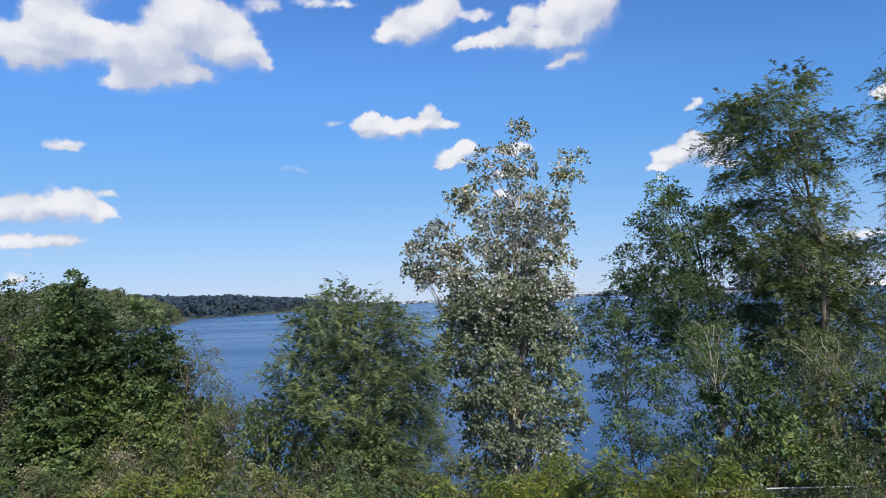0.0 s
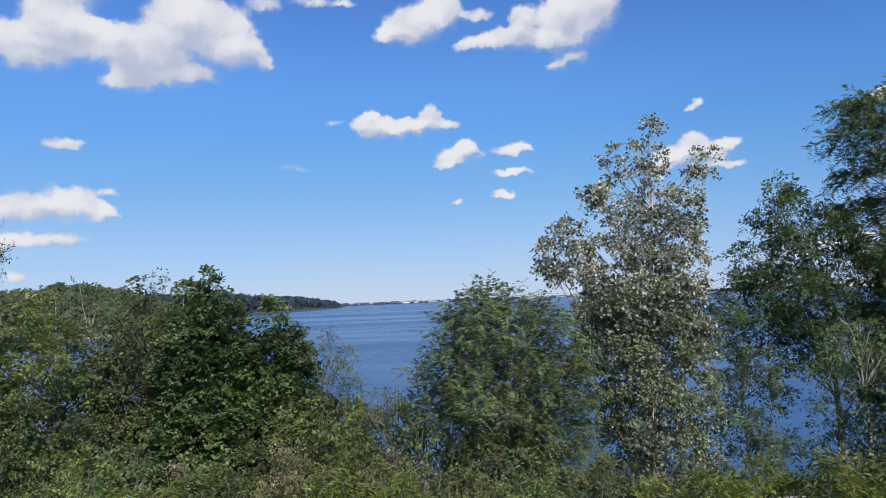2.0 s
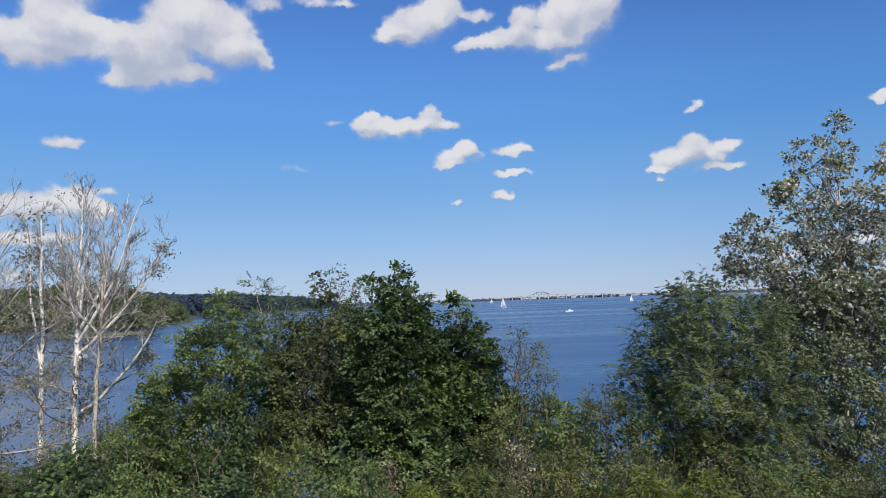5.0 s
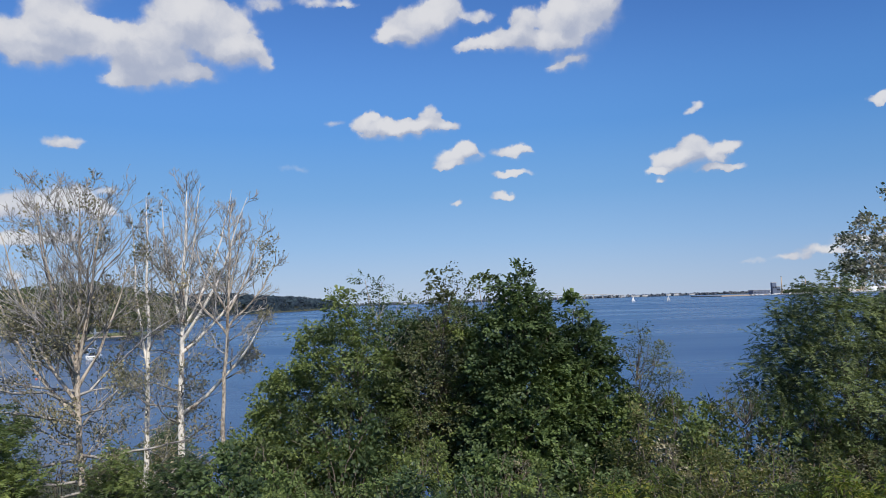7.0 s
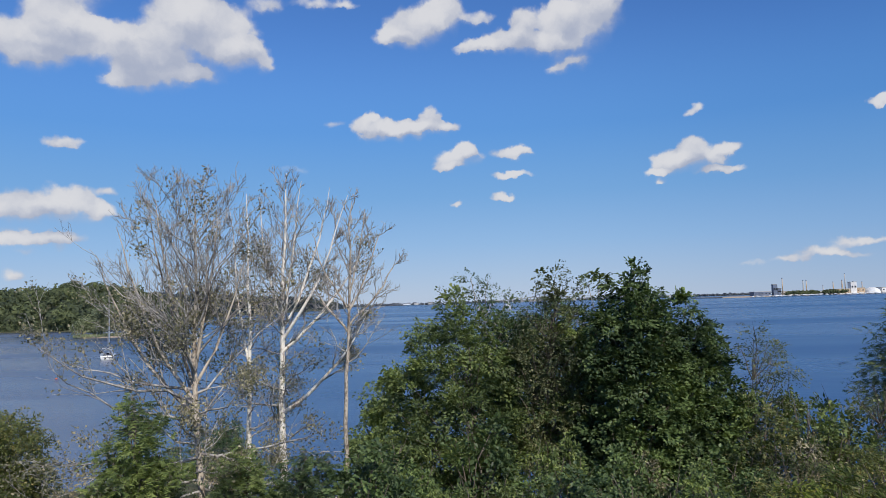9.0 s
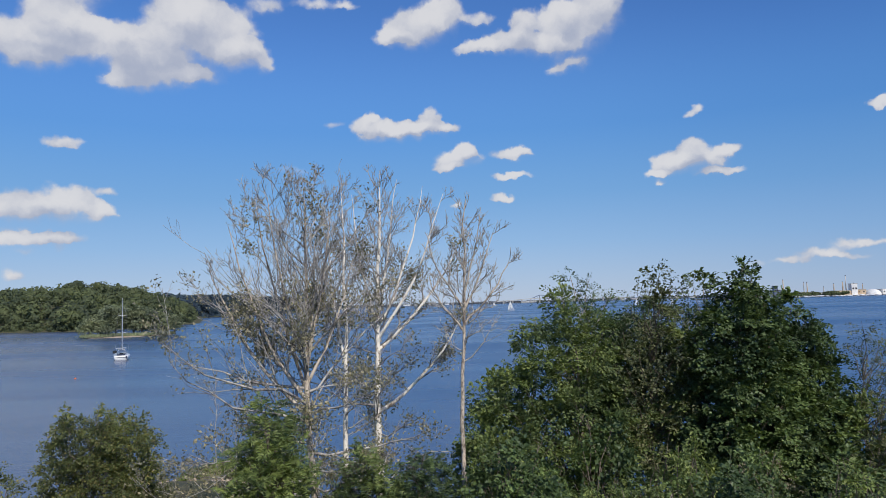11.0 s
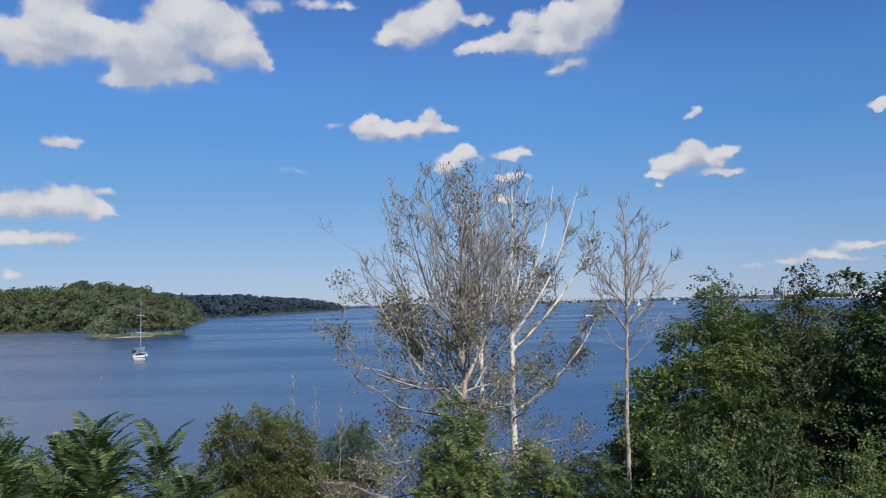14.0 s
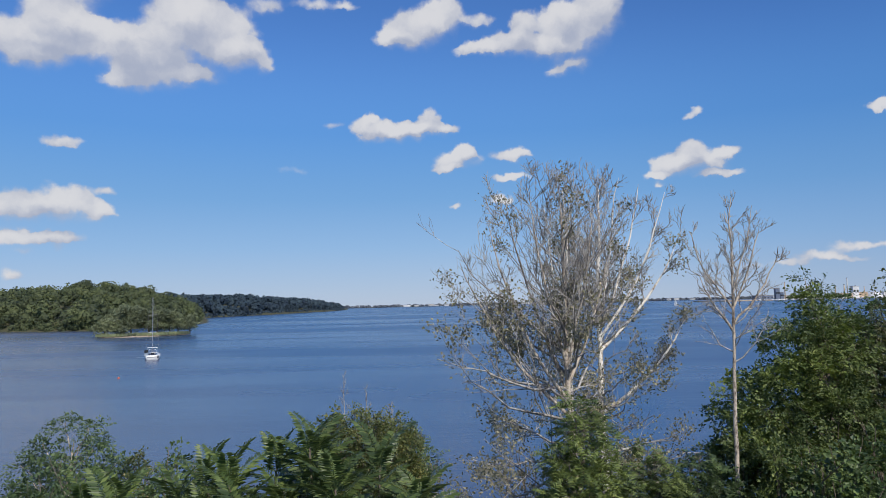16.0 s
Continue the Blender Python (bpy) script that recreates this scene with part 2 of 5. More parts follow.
# the blue in these leaves is aerial haze, put into the colour
FARWOODS = leaf_mat("hazed_headland_foliage", [(0.0, (0.014, 0.031, 0.051)), (0.5, (0.023, 0.045, 0.066)), (1.0, (0.037, 0.065, 0.081))], 0.8, 0.05, 0.4, 0.03)
# distance haze over the far shore is put into this pale blue-grey
FARSHORE = leaf_mat("hazed_shore_foliage", [(0.0, (0.08, 0.105, 0.13)), (1.0, (0.13, 0.155, 0.18))], 0.8, 0.05, 0.3, 0.01)
WILLOW = leaf_mat("willow_foliage", [(0.0, (0.107, 0.142, 0.084)), (0.5, (0.155, 0.196, 0.117)), (1.0, (0.208, 0.253, 0.156))], 0.7, 0.15, 0.4, 0.10)
BARK = rough_mat("grey_brown_bark", (0.07, 0.055, 0.042), (0.24, 0.20, 0.16), 2.5, 0.95, 0.6, 5, 0, (1, 1, 0.35))
PALE = rough_mat("pale_bark", (0.10, 0.075, 0.057), (0.56, 0.48, 0.39), 4.5, 0.9, 0.6, 6, 0, (1, 1, 0.4), (0.36, 0.56))
WHITE_BARK = rough_mat("white_bark", (0.20, 0.14, 0.10), (0.82, 0.77, 0.70), 4.0, 0.9, 0.5, 6, 0, (1, 1, 0.4), (0.36, 0.50))
TWIG = rough_mat("dead_twig", (0.13, 0.115, 0.105), (0.52, 0.49, 0.455), 2.0, 0.95, 0.0)


def soil_mat():
    """Grassy earth that turns to bare sand at the water's edge."""
    m, t, b, out = material("grassy_soil")
    pos = t.nodes.new("ShaderNodeTexCoord").outputs["Object"]
    n1, n2 = fbm(t, pos, 0.7, 4.0), fbm(t, pos, 6.0, 4.0)
    earth = mix(t, span(t, maths(t, "ADD", maths(t, "MULTIPLY", n1, 0.6), maths(t, "MULTIPLY", n2, 0.4)), 0.35, 0.65), (0.030, 0.040, 0.014), (0.11, 0.10, 0.05))
    sand = mix(t, n2, (0.46, 0.33, 0.24), (0.76, 0.62, 0.48))
    z = node(t, "ShaderNodeSeparateXYZ", ins={0: pos}).outputs[2]
    near = span(t, node(t, "ShaderNodeSeparateXYZ", ins={0: pos}).outputs[1], 160, 120)
    edge = maths(t, "MULTIPLY", near, span(t, maths(t, "ADD", z, maths(t, "MULTIPLY", n1, 0.9)), 1.35, 0.95))
    t.links.new(mix(t, edge, earth, sand), b.inputs["Base Color"])
    b.inputs["Roughness"].default_value = 0.95
    bp = node(t, "ShaderNodeBump", ins={"Strength": 0.8, "Distance": 0.03, "Height": n2})
    t.links.new(bp.outputs[0], b.inputs["Normal"])
    return m


SOIL = soil_mat()
SAND = rough_mat("sandy_bank", (0.26, 0.19, 0.13), (0.56, 0.46, 0.35), 0.9, 0.95, 0.8, 8)
STEEL = rough_mat("galvanised_steel", (0.20, 0.20, 0.20), (0.40, 0.40, 0.40), 3.0, 0.6, 0.1, 6, 0.5)
GEL = rough_mat("white_gelcoat", (0.68, 0.68, 0.66), (0.82, 0.82, 0.80), 0.8, 0.25, 0.0)
SAILCLOTH = rough_mat("sailcloth", (0.70, 0.70, 0.68), (0.85, 0.85, 0.83), 0.4, 0.8, 0.1)
NAVY = rough_mat("navy_canvas", (0.015, 0.022, 0.05), (0.035, 0.045, 0.09), 3.0, 0.8, 0.2)
GLASS_DARK = rough_mat("tinted_window", (0.010, 0.012, 0.014), (0.03, 0.034, 0.038), 1.0, 0.1, 0.0)
ALLOY = rough_mat("anodised_aluminium", (0.55, 0.55, 0.55), (0.72, 0.72, 0.72), 1.0, 0.35, 0.0, 6, 0.7)
CONCRETE = rough_mat("weathered_concrete", (0.34, 0.33, 0.31), (0.55, 0.54, 0.51), 0.05, 0.9, 0.1)
# far-off dark steel; the haze in front of it is put in as blue
DARKSTEEL = rough_mat("hazed_steel", (0.085, 0.115, 0.175), (0.15, 0.18, 0.25), 0.08, 0.7, 0.1)
RUSTY = rough_mat("tan_cladding", (0.36, 0.26, 0.17), (0.58, 0.46, 0.33), 0.06, 0.8, 0.1)
WHITEWALL = rough_mat("white_cladding", (0.58, 0.58, 0.57), (0.80, 0.80, 0.78), 0.05, 0.7, 0.1)
ORANGE = rough_mat("orange_plastic", (0.55, 0.10, 0.03), (0.75, 0.17, 0.05), 3.0, 0.5, 0.1)


def water_mat():
    m, t, b, out = material("lake_water")
    pos = t.nodes.new("ShaderNodeTexCoord").outputs["Object"]
    sep = node(t, "ShaderNodeSeparateXYZ", ins={0: pos})
    # the water is greyer in patches of the bay under the wooded hill
    bay = span(t, maths(t, "ADD", sep.outputs[0], maths(t, "MULTIPLY", sep.outputs[1], 0.62)), 40, -60)
    grey_patch = maths(t, "MULTIPLY", bay, span(t, fbm(t, pos, 0.012, 3.0), 0.15, 0.55))
    far_gusts = fbm(t, vmath(t, "MULTIPLY", pos, (0.25, 1, 1)), 0.010, 4.0)
    near_gusts = fbm(t, vmath(t, "MULTIPLY", pos, (0.10, 1, 1)), 0.035, 3.0)
    wind = span(t, maths(t, "ADD", maths(t, "MULTIPLY", far_gusts, 0.75), maths(t, "MULTIPLY", near_gusts, 0.25)), 0.37, 0.63)
    deep = mix(t, wind, (0.018, 0.058, 0.152), (0.026, 0.076, 0.184))
    t.links.new(mix(t, grey_patch, deep, (0.125, 0.132, 0.160)), b.inputs["Base Color"])
    t.links.new(maths(t, "MULTIPLY_ADD", wind, 0.14, 0.20), b.inputs["Roughness"])
    b.inputs["IOR"].default_value, b.inputs["Specular IOR Level"].default_value = 1.333, 0.42
    v = vmath(t, "MULTIPLY", pos, (0.45, 1, 1))
    waves = maths(t, "ADD", maths(t, "MULTIPLY", fbm(t, v, 0.9, 3.0), 0.6), maths(t, "MULTIPLY", fbm(t, v, 0.12, 2.0), 0.6))
    bp = node(t, "ShaderNodeBump", ins={"Strength": 0.11, "Distance": 0.5, "Height": waves})
    t.links.new(bp.outputs[0], b.inputs["Normal"])
    return m


WATER = water_mat()

# ---------------------------------------------------------------- mesh helpers


def raw(name, verts, faces, mat, parent=None, label="", smooth=False):
    """A mesh object from arrays of corners and of equal-sided faces."""
    verts, faces = np.asarray(verts, np.float32), np.asarray(faces, np.int32)
    me = bpy.data.meshes.new(name)
    n, k = faces.shape
    me.vertices.add(len(verts))
    me.vertices.foreach_set("co", verts.ravel())
    me.loops.add(n * k)
    me.loops.foreach_set("vertex_index", faces.ravel())
    me.polygons.add(n)
    me.polygons.foreach_set("loop_start", np.arange(0, n * k, k, dtype=np.int32))
    me.polygons.foreach_set("use_smooth", np.full(n, smooth))
    me.update(calc_edges=True)
    me.materials.append(mat)
    ob = new(name, me)
    ob.parent = parent
    if label:
        tagged(ob, label)
    return ob


def part(name, bm, mat, parent, label="", smooth=False):
    me = bpy.data.meshes.new(name)
    bm.normal_update()
    for f in bm.faces:
        f.smooth = smooth
    bm.to_mesh(me)
    bm.free()
    me.materials.append(mat)
    ob = new(name, me)
    ob.parent = parent
    if label:
        tagged(ob, label)
    return ob


def box(size, at=(0, 0, 0), bevel=0.0, turn=0.0):
    bm = bmesh.new()
    bmesh.ops.create_cube(bm, size=1, matrix=pose(*at, 0, 0, turn) @ Matrix.Diagonal((*size, 1)))
    if bevel:
        bmesh.ops.bevel(bm, geom=bm.edges[:], offset=bevel, segments=2, affect="EDGES")
    return bm


def cone(r1, r2, h, at=(0, 0, 0), sides=10):
    bm = bmesh.new()
    bmesh.ops.create_cone(bm, cap_ends=True, segments=sides, radius1=r1, radius2=r2, depth=h, matrix=Matrix.Translation((at[0], at[1], at[2] + h / 2)))
    return bm


def thing(name, at, label, category, group="", turn=0.0, kind=""):
    ob = new(name)
    ob.empty_display_size = 0.2
    ob.matrix_world = pose(*at, 0, 0, turn)
    return tagged(ob, label, category, group, kind)


def unit(v):
    return v / np.maximum(np.linalg.norm(v, axis=-1, keepdims=True), 1e-9)


def tubes(P, R, sides=4):
    """Tapered tubes along many polylines: P (count, points, 3), R (count, points)."""
    P, R = np.asarray(P, float), np.asarray(R, float)
    B, n, _ = P.shape
    T = unit(np.gradient(P, axis=1))
    ref = np.where(np.abs(T[..., 2:3]) > 0.9, np.array([1.0, 0, 0]), np.array([0, 0, 1.0]))
    U = unit(np.cross(T, ref))
    W = np.cross(T, U)
    a = np.arange(sides) * 2 * np.pi / sides
    ring = P[:, :, None] + R[:, :, None, None] * (np.cos(a)[None, None, :, None] * U[:, :, None] + np.sin(a)[None, None, :, None] * W[:, :, None])
    idx = np.arange(B * n * sides).reshape(B, n, sides)
    nxt = np.roll(idx, -1, axis=2)
    F = np.stack([idx[:, :-1], nxt[:, :-1], nxt[:, 1:], idx[:, 1:]], -1).reshape(-1, 4)
    return ring.reshape(-1, 3), F


def join(sets):
    V, F, k = [], [], 0
    for v, f in sets:
        V.append(v)
        F.append(f + k)
        k += len(v)
    return np.concatenate(V), np.concatenate(F)


def sprout(rng, P, R, per, lo, hi, length, spread, up, wob=0.12, n=4, thin=0.6, bend=0.25, fade=0.55, rmin=0.004):
    """Side shoots along parent branches; up lifts them, bend curves them skyward, fade shortens them towards the parent's tip."""
    B, m, _ = P.shape
    par = np.repeat(np.arange(B), per)
    s = rng.uniform(lo, hi, B * per)
    k = np.minimum((s * (m - 1)).astype(int), m - 2)
    w = (s * (m - 1) - k)[:, None]
    base = P[par, k] * (1 - w) + P[par, k + 1] * w
    r0 = R[par, k] * (1 - w[:, 0]) + R[par, k + 1] * w[:, 0]
    T = unit(P[par, k + 1] - P[par, k])
    U = unit(np.cross(T, rng.normal(size=T.shape)))
    sp = radians(spread) * rng.uniform(0.7, 1.3, len(par))[:, None]
    D = unit(T * np.cos(sp) + U * np.sin(sp) + np.array([0, 0, up]))
    size = np.asarray(length)
    L = (size * (1 - fade * s) * rng.uniform(0.65, 1.3, len(par)))[:, None, None]
    q = np.linspace(0, 1, n)[None, :, None]
    C = base[:, None] + D[:, None] * q * L + np.array([0, 0, bend]) * q ** 2 * L
    C = C + rng.normal(size=C.shape) * wob * L * q * 0.5
    r0 = np.maximum(np.minimum(r0 * thin, L[:, 0, 0] * 0.03), rmin)
    return C, np.maximum(r0[:, None] * np.linspace(1, 0.35, n)[None], rmin * 0.7)


def leaves(pos, way, nor, length, width, fold=0.18):
    """Folded leaf blades: stalk end, two shoulders, tip."""
    way = unit(way)
    side = unit(np.cross(nor, way))
    nor = np.cross(way, side)
    l, w = length[:, None], width[:, None]
    a, c = pos, pos + way * l
    mid = pos + way * l * 0.45 + nor * w * fold
    V = np.stack([a, mid + side * w / 2, c, mid - side * w / 2], 1).reshape(-1, 3)
    i = np.arange(len(pos))[:, None] * 4
    F = np.concatenate([i + [0, 1, 2], i + [0, 2, 3]], 1).reshape(-1, 3)
    return V, F


def blades(pos, way, nor, length, width):
    """Small leaves seen from afar: one pointed blade each."""
    way = unit(way)
    side = unit(np.cross(nor, way))
    l, w = length[:, None], width[:, None] * 0.55
    V = np.stack([pos + side * w, pos + way * l, pos - side * w], 1).reshape(-1, 3)
    return V, np.arange(len(V)).reshape(-1, 3)


def outline_lobes(rng, rows, size, deep=0.8, gap=0.62, most=110):
    """Lobes that fill a crown whose outline is given by rows of (height over the foot, left edge, right edge)."""
    rows = np.array(sorted(rows))
    out = []
    for _ in range(5000):
        z = rng.uniform(rows[0, 0], rows[-1, 0])
        a, b = np.interp(z, rows[:, 0], rows[:, 1]), np.interp(z, rows[:, 0], rows[:, 2])
        half = (b - a) / 2
        r = min(size * rng.uniform(0.65, 1.3), max(half * 0.75, 0.22))
        u, v = rng.uniform(-1, 1, 2)
        if u * u + v * v > 1 or z > rows[-1, 0] - r * 0.25:
            continue
        p = np.array([(a + b) / 2 + u * (half - r * 0.5), v * deep * max(half - r * 0.5, 0.05), z])
        if all(np.linalg.norm(p - q[:3]) > gap * (r + q[3]) for q in out):
            out.append((*p, r))
            if len(out) >= most:
                break
    return out


def spray_frames(rng, lobes, density, length, rise, flat):
    """Leafy side shoots that fan out of each lobe (across, away, height, radius): foot, axis, side, normal, length."""
    L = np.array(lobes)
    n = np.maximum(5, density * L[:, 3] ** 2).astype(int)
    k = np.repeat(np.arange(len(L)), n)
    d = unit(rng.normal(size=(len(k), 3)) + np.array([0, -0.12, 0.22]))
    foot = L[k, :3] + d * L[k, 3:4] * rng.uniform(0.05, 0.80, (len(k), 1)) * np.array([1, 1, flat])
    out = unit(L[k, :3] * np.array([1, 1, 0]) + 1e-6)
    axis = unit(d * np.array([1, 1, 0.6]) + out * 0.35 + np.array([0, 0, rise]) + rng.normal(size=d.shape) * 0.22)
    side = unit(np.cross(axis, np.array([0, 0, 1.0]) + rng.normal(size=d.shape) * 0.6))
    return foot, axis, side, np.cross(side, axis), length * rng.uniform(0.55, 1.35, len(k))


def sprays(rng, lobes, density, length, leaf, per, slim=0.75, rise=0.2, droop=0.3, ruffle=0.3, flat=0.85, width=0.45):
    """Flat, layered sprays of single leaves."""
    foot, axis, side, nor, size = spray_frames(rng, lobes, density, length, rise, flat)
    m = np.repeat(np.arange(len(foot)), per)
    u, v = rng.uniform(0.05, 1, len(m)) ** 0.85, rng.uniform(-1, 1, len(m))
    l = size[m]
    w = v * width * l * np.sin(np.pi * (0.12 + 0.80 * u))
    pos = foot[m] + axis[m] * (l * u)[:, None] + side[m] * w[:, None] - np.array([0, 0, droop]) * (l * u * u)[:, None] + rng.normal(size=(len(m), 3)) * 0.03
    way = axis[m] * 0.6 + side[m] * (np.sign(v) * 0.6)[:, None] - np.array([0, 0, droop * 0.9]) + rng.normal(size=pos.shape) * ruffle * 0.6
    up = nor[m] * 0.7 + np.array([0, 0, 0.3]) + SUNWARD * 0.2 + rng.normal(size=pos.shape) * ruffle
    size = leaf * rng.uniform(0.6, 1.3, len(m))
    return leaves(pos, way, up, size, size * slim)


def feather_sprays(rng, lobes, density, length, frond, pairs, leaf, per=5, slim=0.45, rise=0.1, droop=0.3, flat=0.7):
    """Sprays of feather leaves: stalks along each shoot, with leaflets in pairs."""
    foot, axis, side, nor, size = spray_frames(rng, lobes, density, length, rise, flat)
    m = np.repeat(np.arange(len(foot)), per)
    u = np.tile(np.linspace(0.15, 1.0, per), len(foot)) + rng.uniform(-0.08, 0.08, len(m))
    sg = np.tile(np.where(np.arange(per) % 2, 1.0, -1.0), len(foot)) * np.where(u > 0.9, 0.2, 1.0)
    pos = foot[m] + axis[m] * (size[m] * u)[:, None] - np.array([0, 0, droop]) * (size[m] * u * u)[:, None]
    way = unit(axis[m] * 0.65 + side[m] * sg[:, None] * 0.8 + rng.normal(size=pos.shape) * 0.25)
    across = unit(np.cross(way, np.array([0, 0, 1.0]) + rng.normal(size=way.shape) * 0.3))
    up = np.cross(across, way)
    L = frond * rng.uniform(0.7, 1.25, len(m))
    P, W, N, S = [], [], [], []
    for k in np.linspace(0.12, 1.0, pairs):
        p = pos + way * (L * k)[:, None] - np.array([0, 0, 0.35]) * (L * k * k)[:, None]
        for sgn in (-1, 1):
            P.append(p)
            W.append(across * sgn + way * 0.45 - np.array([0, 0, 0.18]) + rng.normal(size=way.shape) * 0.16)
            N.append(up * 0.8 + SUNWARD * 0.4 + rng.normal(size=way.shape) * 0.35)
            S.append(leaf * (1.05 - 0.45 * abs(k - 0.45)) * rng.uniform(0.8, 1.2, len(m)))
    S = np.concatenate(S)
    return blades(np.concatenate(P), np.concatenate(W), np.concatenate(N), S * 1.15, S * slim * 1.1)


def wander(rng, a, b, n=7, wob=0.04):
    a, b = np.array(a, float), np.array(b, float)
    q = np.linspace(0, 1, n)[:, None]
    L = np.linalg.norm(b - a)
    off = np.cumsum(rng.normal(size=(n, 3)) * wob * L / n ** 0.5, axis=0)
    return a + (b - a) * q + off * np.sin(q * np.pi)


# ---------------------------------------------------------------- ground and water
SLOPE_Y = [-60, 3.5, 6, 9.5, 13, 17.5, 22, 27, 33, 39, 43, 50, 70, 6000]
SLOPE_Z = [8.6, 8.6, 7.9, 6.8, 5.6, 4.4, 3.4, 2.5, 1.4, 0.4, -0.5, -1.6, -3.0, -3.0]


def bank(x, y):
    """Height of the railway slope and lake bed."""
    x, y = np.asarray(x, float), np.asarray(y, float)
    spit = 9.5 * np.exp(-((x + 36.8) / 4.6) ** 4) + 3.0 * np.exp(-((x + 7) / 3.5) ** 2)
    z = np.interp(y - spit * np.clip((y - 25) / 15, 0, 1) + 1.2 * np.sin(x * 0.31) * np.clip((y - 15) / 15, 0, 1), SLOPE_Y, SLOPE_Z) + 0.12 * np.sin(x * 1.3 + y * 0.7)
    return np.where((spit > 1.5) & (y > 42), np.minimum(z, 0.42 + 0.1 * np.sin(x * 2.1)), z)


def hill(x, y):
    """Height of the wooded shore across the bay."""
    x, y = np.asarray(x, float), np.asarray(y, float)
    near = 441 + np.maximum(-261 - x, 0) * 0.37
    coast = np.interp(y, [430, 470, 600, 760, 1000, 1150, 1350, 1700, 1950, 2300, 2900, 3600, 5200],
                      [-262, -258, -262, -318, -420, -415, -398, -396, -402, -430, -520, -640, -900])
    d = np.minimum(y - near, coast - x)
    top = np.interp(y, [400, 560, 900, 1300, 1700, 1950, 2300, 2900, 3600, 6000], [17, 23, 22, 23, 22, 19, 11, 5, 3, 3])
    wave = 1 + 0.14 * np.sin(x * 0.021) * np.cos(y * 0.013)
    return np.where(d > 0, top * (1 - np.exp(-d / np.where(y > 900, 20, 45))) * wave + 6 * np.exp(-((x + 335) / 60) ** 2 - ((y - 600) / 70) ** 2) + 0.3, np.maximum(-3, d * 0.2)), d


def stretched(lo, hi, n, near, at):
    """Grid lines that lie close round `at` and widen outwards."""
    s = np.linspace(np.arcsinh((lo - at) / near), np.arcsinh((hi - at) / near), n)
    return at + near * np.sinh(s)


def build_ground():
    gx, gy = stretched(-5200, 5200, 160, 30, -14), stretched(-80, 5600, 160, 40, 20)
    X, Y = np.meshgrid(gx, gy)
    Z = bank(X, Y)
    H, _ = hill(X, Y)
    Z = np.where(Y > 120, np.maximum(Z, H), Z)
    far = np.clip((Y - 4250 + 0.02 * X) / 80, 0, 1)
    Z = np.where(Y > 3000, np.maximum(Z, -3 + far * (8 + 3 * np.sin(X * 0.004))), Z)
    V = np.stack([X, Y, Z], -1).reshape(-1, 3)
    i = np.arange(159)[:, None] * 160 + np.arange(159)[None]
    F = np.stack([i, i + 1, i + 161, i + 160], -1).reshape(-1, 4)
    tagged(raw("ground", V, F, SOIL, None, "", True), "grassy earth slope falling to the lake and wooded far shores", "ground", kind="structure")
    gx, gy = stretched(-5400, 5400, 80, 60, -14), stretched(30, 5600, 80, 60, 40)
    X, Y = np.meshgrid(gx, gy)
    V = np.stack([X, Y, np.zeros_like(X)], -1).reshape(-1, 3)
    i = np.arange(79)[:, None] * 80 + np.arange(79)[None]
    F = np.stack([i, i + 1, i + 81, i + 80], -1).reshape(-1, 4)
    tagged(raw("water", V, F, WATER, None, "", True), "calm blue lake with small wind ripples", "lake", kind="structure")


build_ground()

# ---------------------------------------------------------------- far shores


def crowns(rng, X, Y, Z, R, H, per, size, mat, name, label, category):
    """Far woods: rounded, uneven tree crowns of leaf clumps, joined."""
    n = len(X)
    sub = 5
    c = np.stack([X, Y, Z + H * 0.62], 1)
    lob = c[:, None] + unit(rng.normal(size=(n, sub, 3))) * (R * 0.62)[:, None, None] * np.array([1, 1, 0.8])
    lr = (R * 0.62)[:, None] * rng.uniform(0.7, 1.1, (n, sub))
    k = per // sub
    d = unit(rng.normal(size=(n, sub, k, 3)) + np.array([0.2, -0.8, 0.5]))
    p = lob[:, :, None] + d * lr[:, :, None, None] * rng.uniform(0.84, 1.05, (n, sub, k, 1)) * np.array([1, 1, 0.9])
    p, d = p.reshape(-1, 3), d.reshape(-1, 3)
    L = size * rng.uniform(0.7, 1.4, len(p)) * np.repeat(R / R.mean(), sub * k)
    way = rng.normal(size=p.shape)
    way -= d * np.sum(way * d, 1, keepdims=True) * 0.9
    V, F = blades(p - unit(way) * L[:, None] * 0.5, way, d + rng.normal(size=p.shape) * 0.30, L, L * 0.9)
    return tagged(raw(name, V, F, mat), label, category, kind="stuff")


def shore_row(rng, X, Y, H, R, x0, x1, y0, y1, n, r, drop=2.5):
    """Adds low trees right along the water's edge."""
    Xs, Ys = -rng.uniform(x0, x1, 60000), rng.uniform(y0, y1, 60000)
    Hs, d = hill(Xs, Ys)
    k = np.flatnonzero((d > 0) & (d < 5))[:n]
    return np.concatenate([X, Xs[k]]), np.concatenate([Y, Ys[k]]), np.concatenate([H, Hs[k] - drop]), np.concatenate([R, rng.uniform(0.8, 1.3, len(k)) * r])


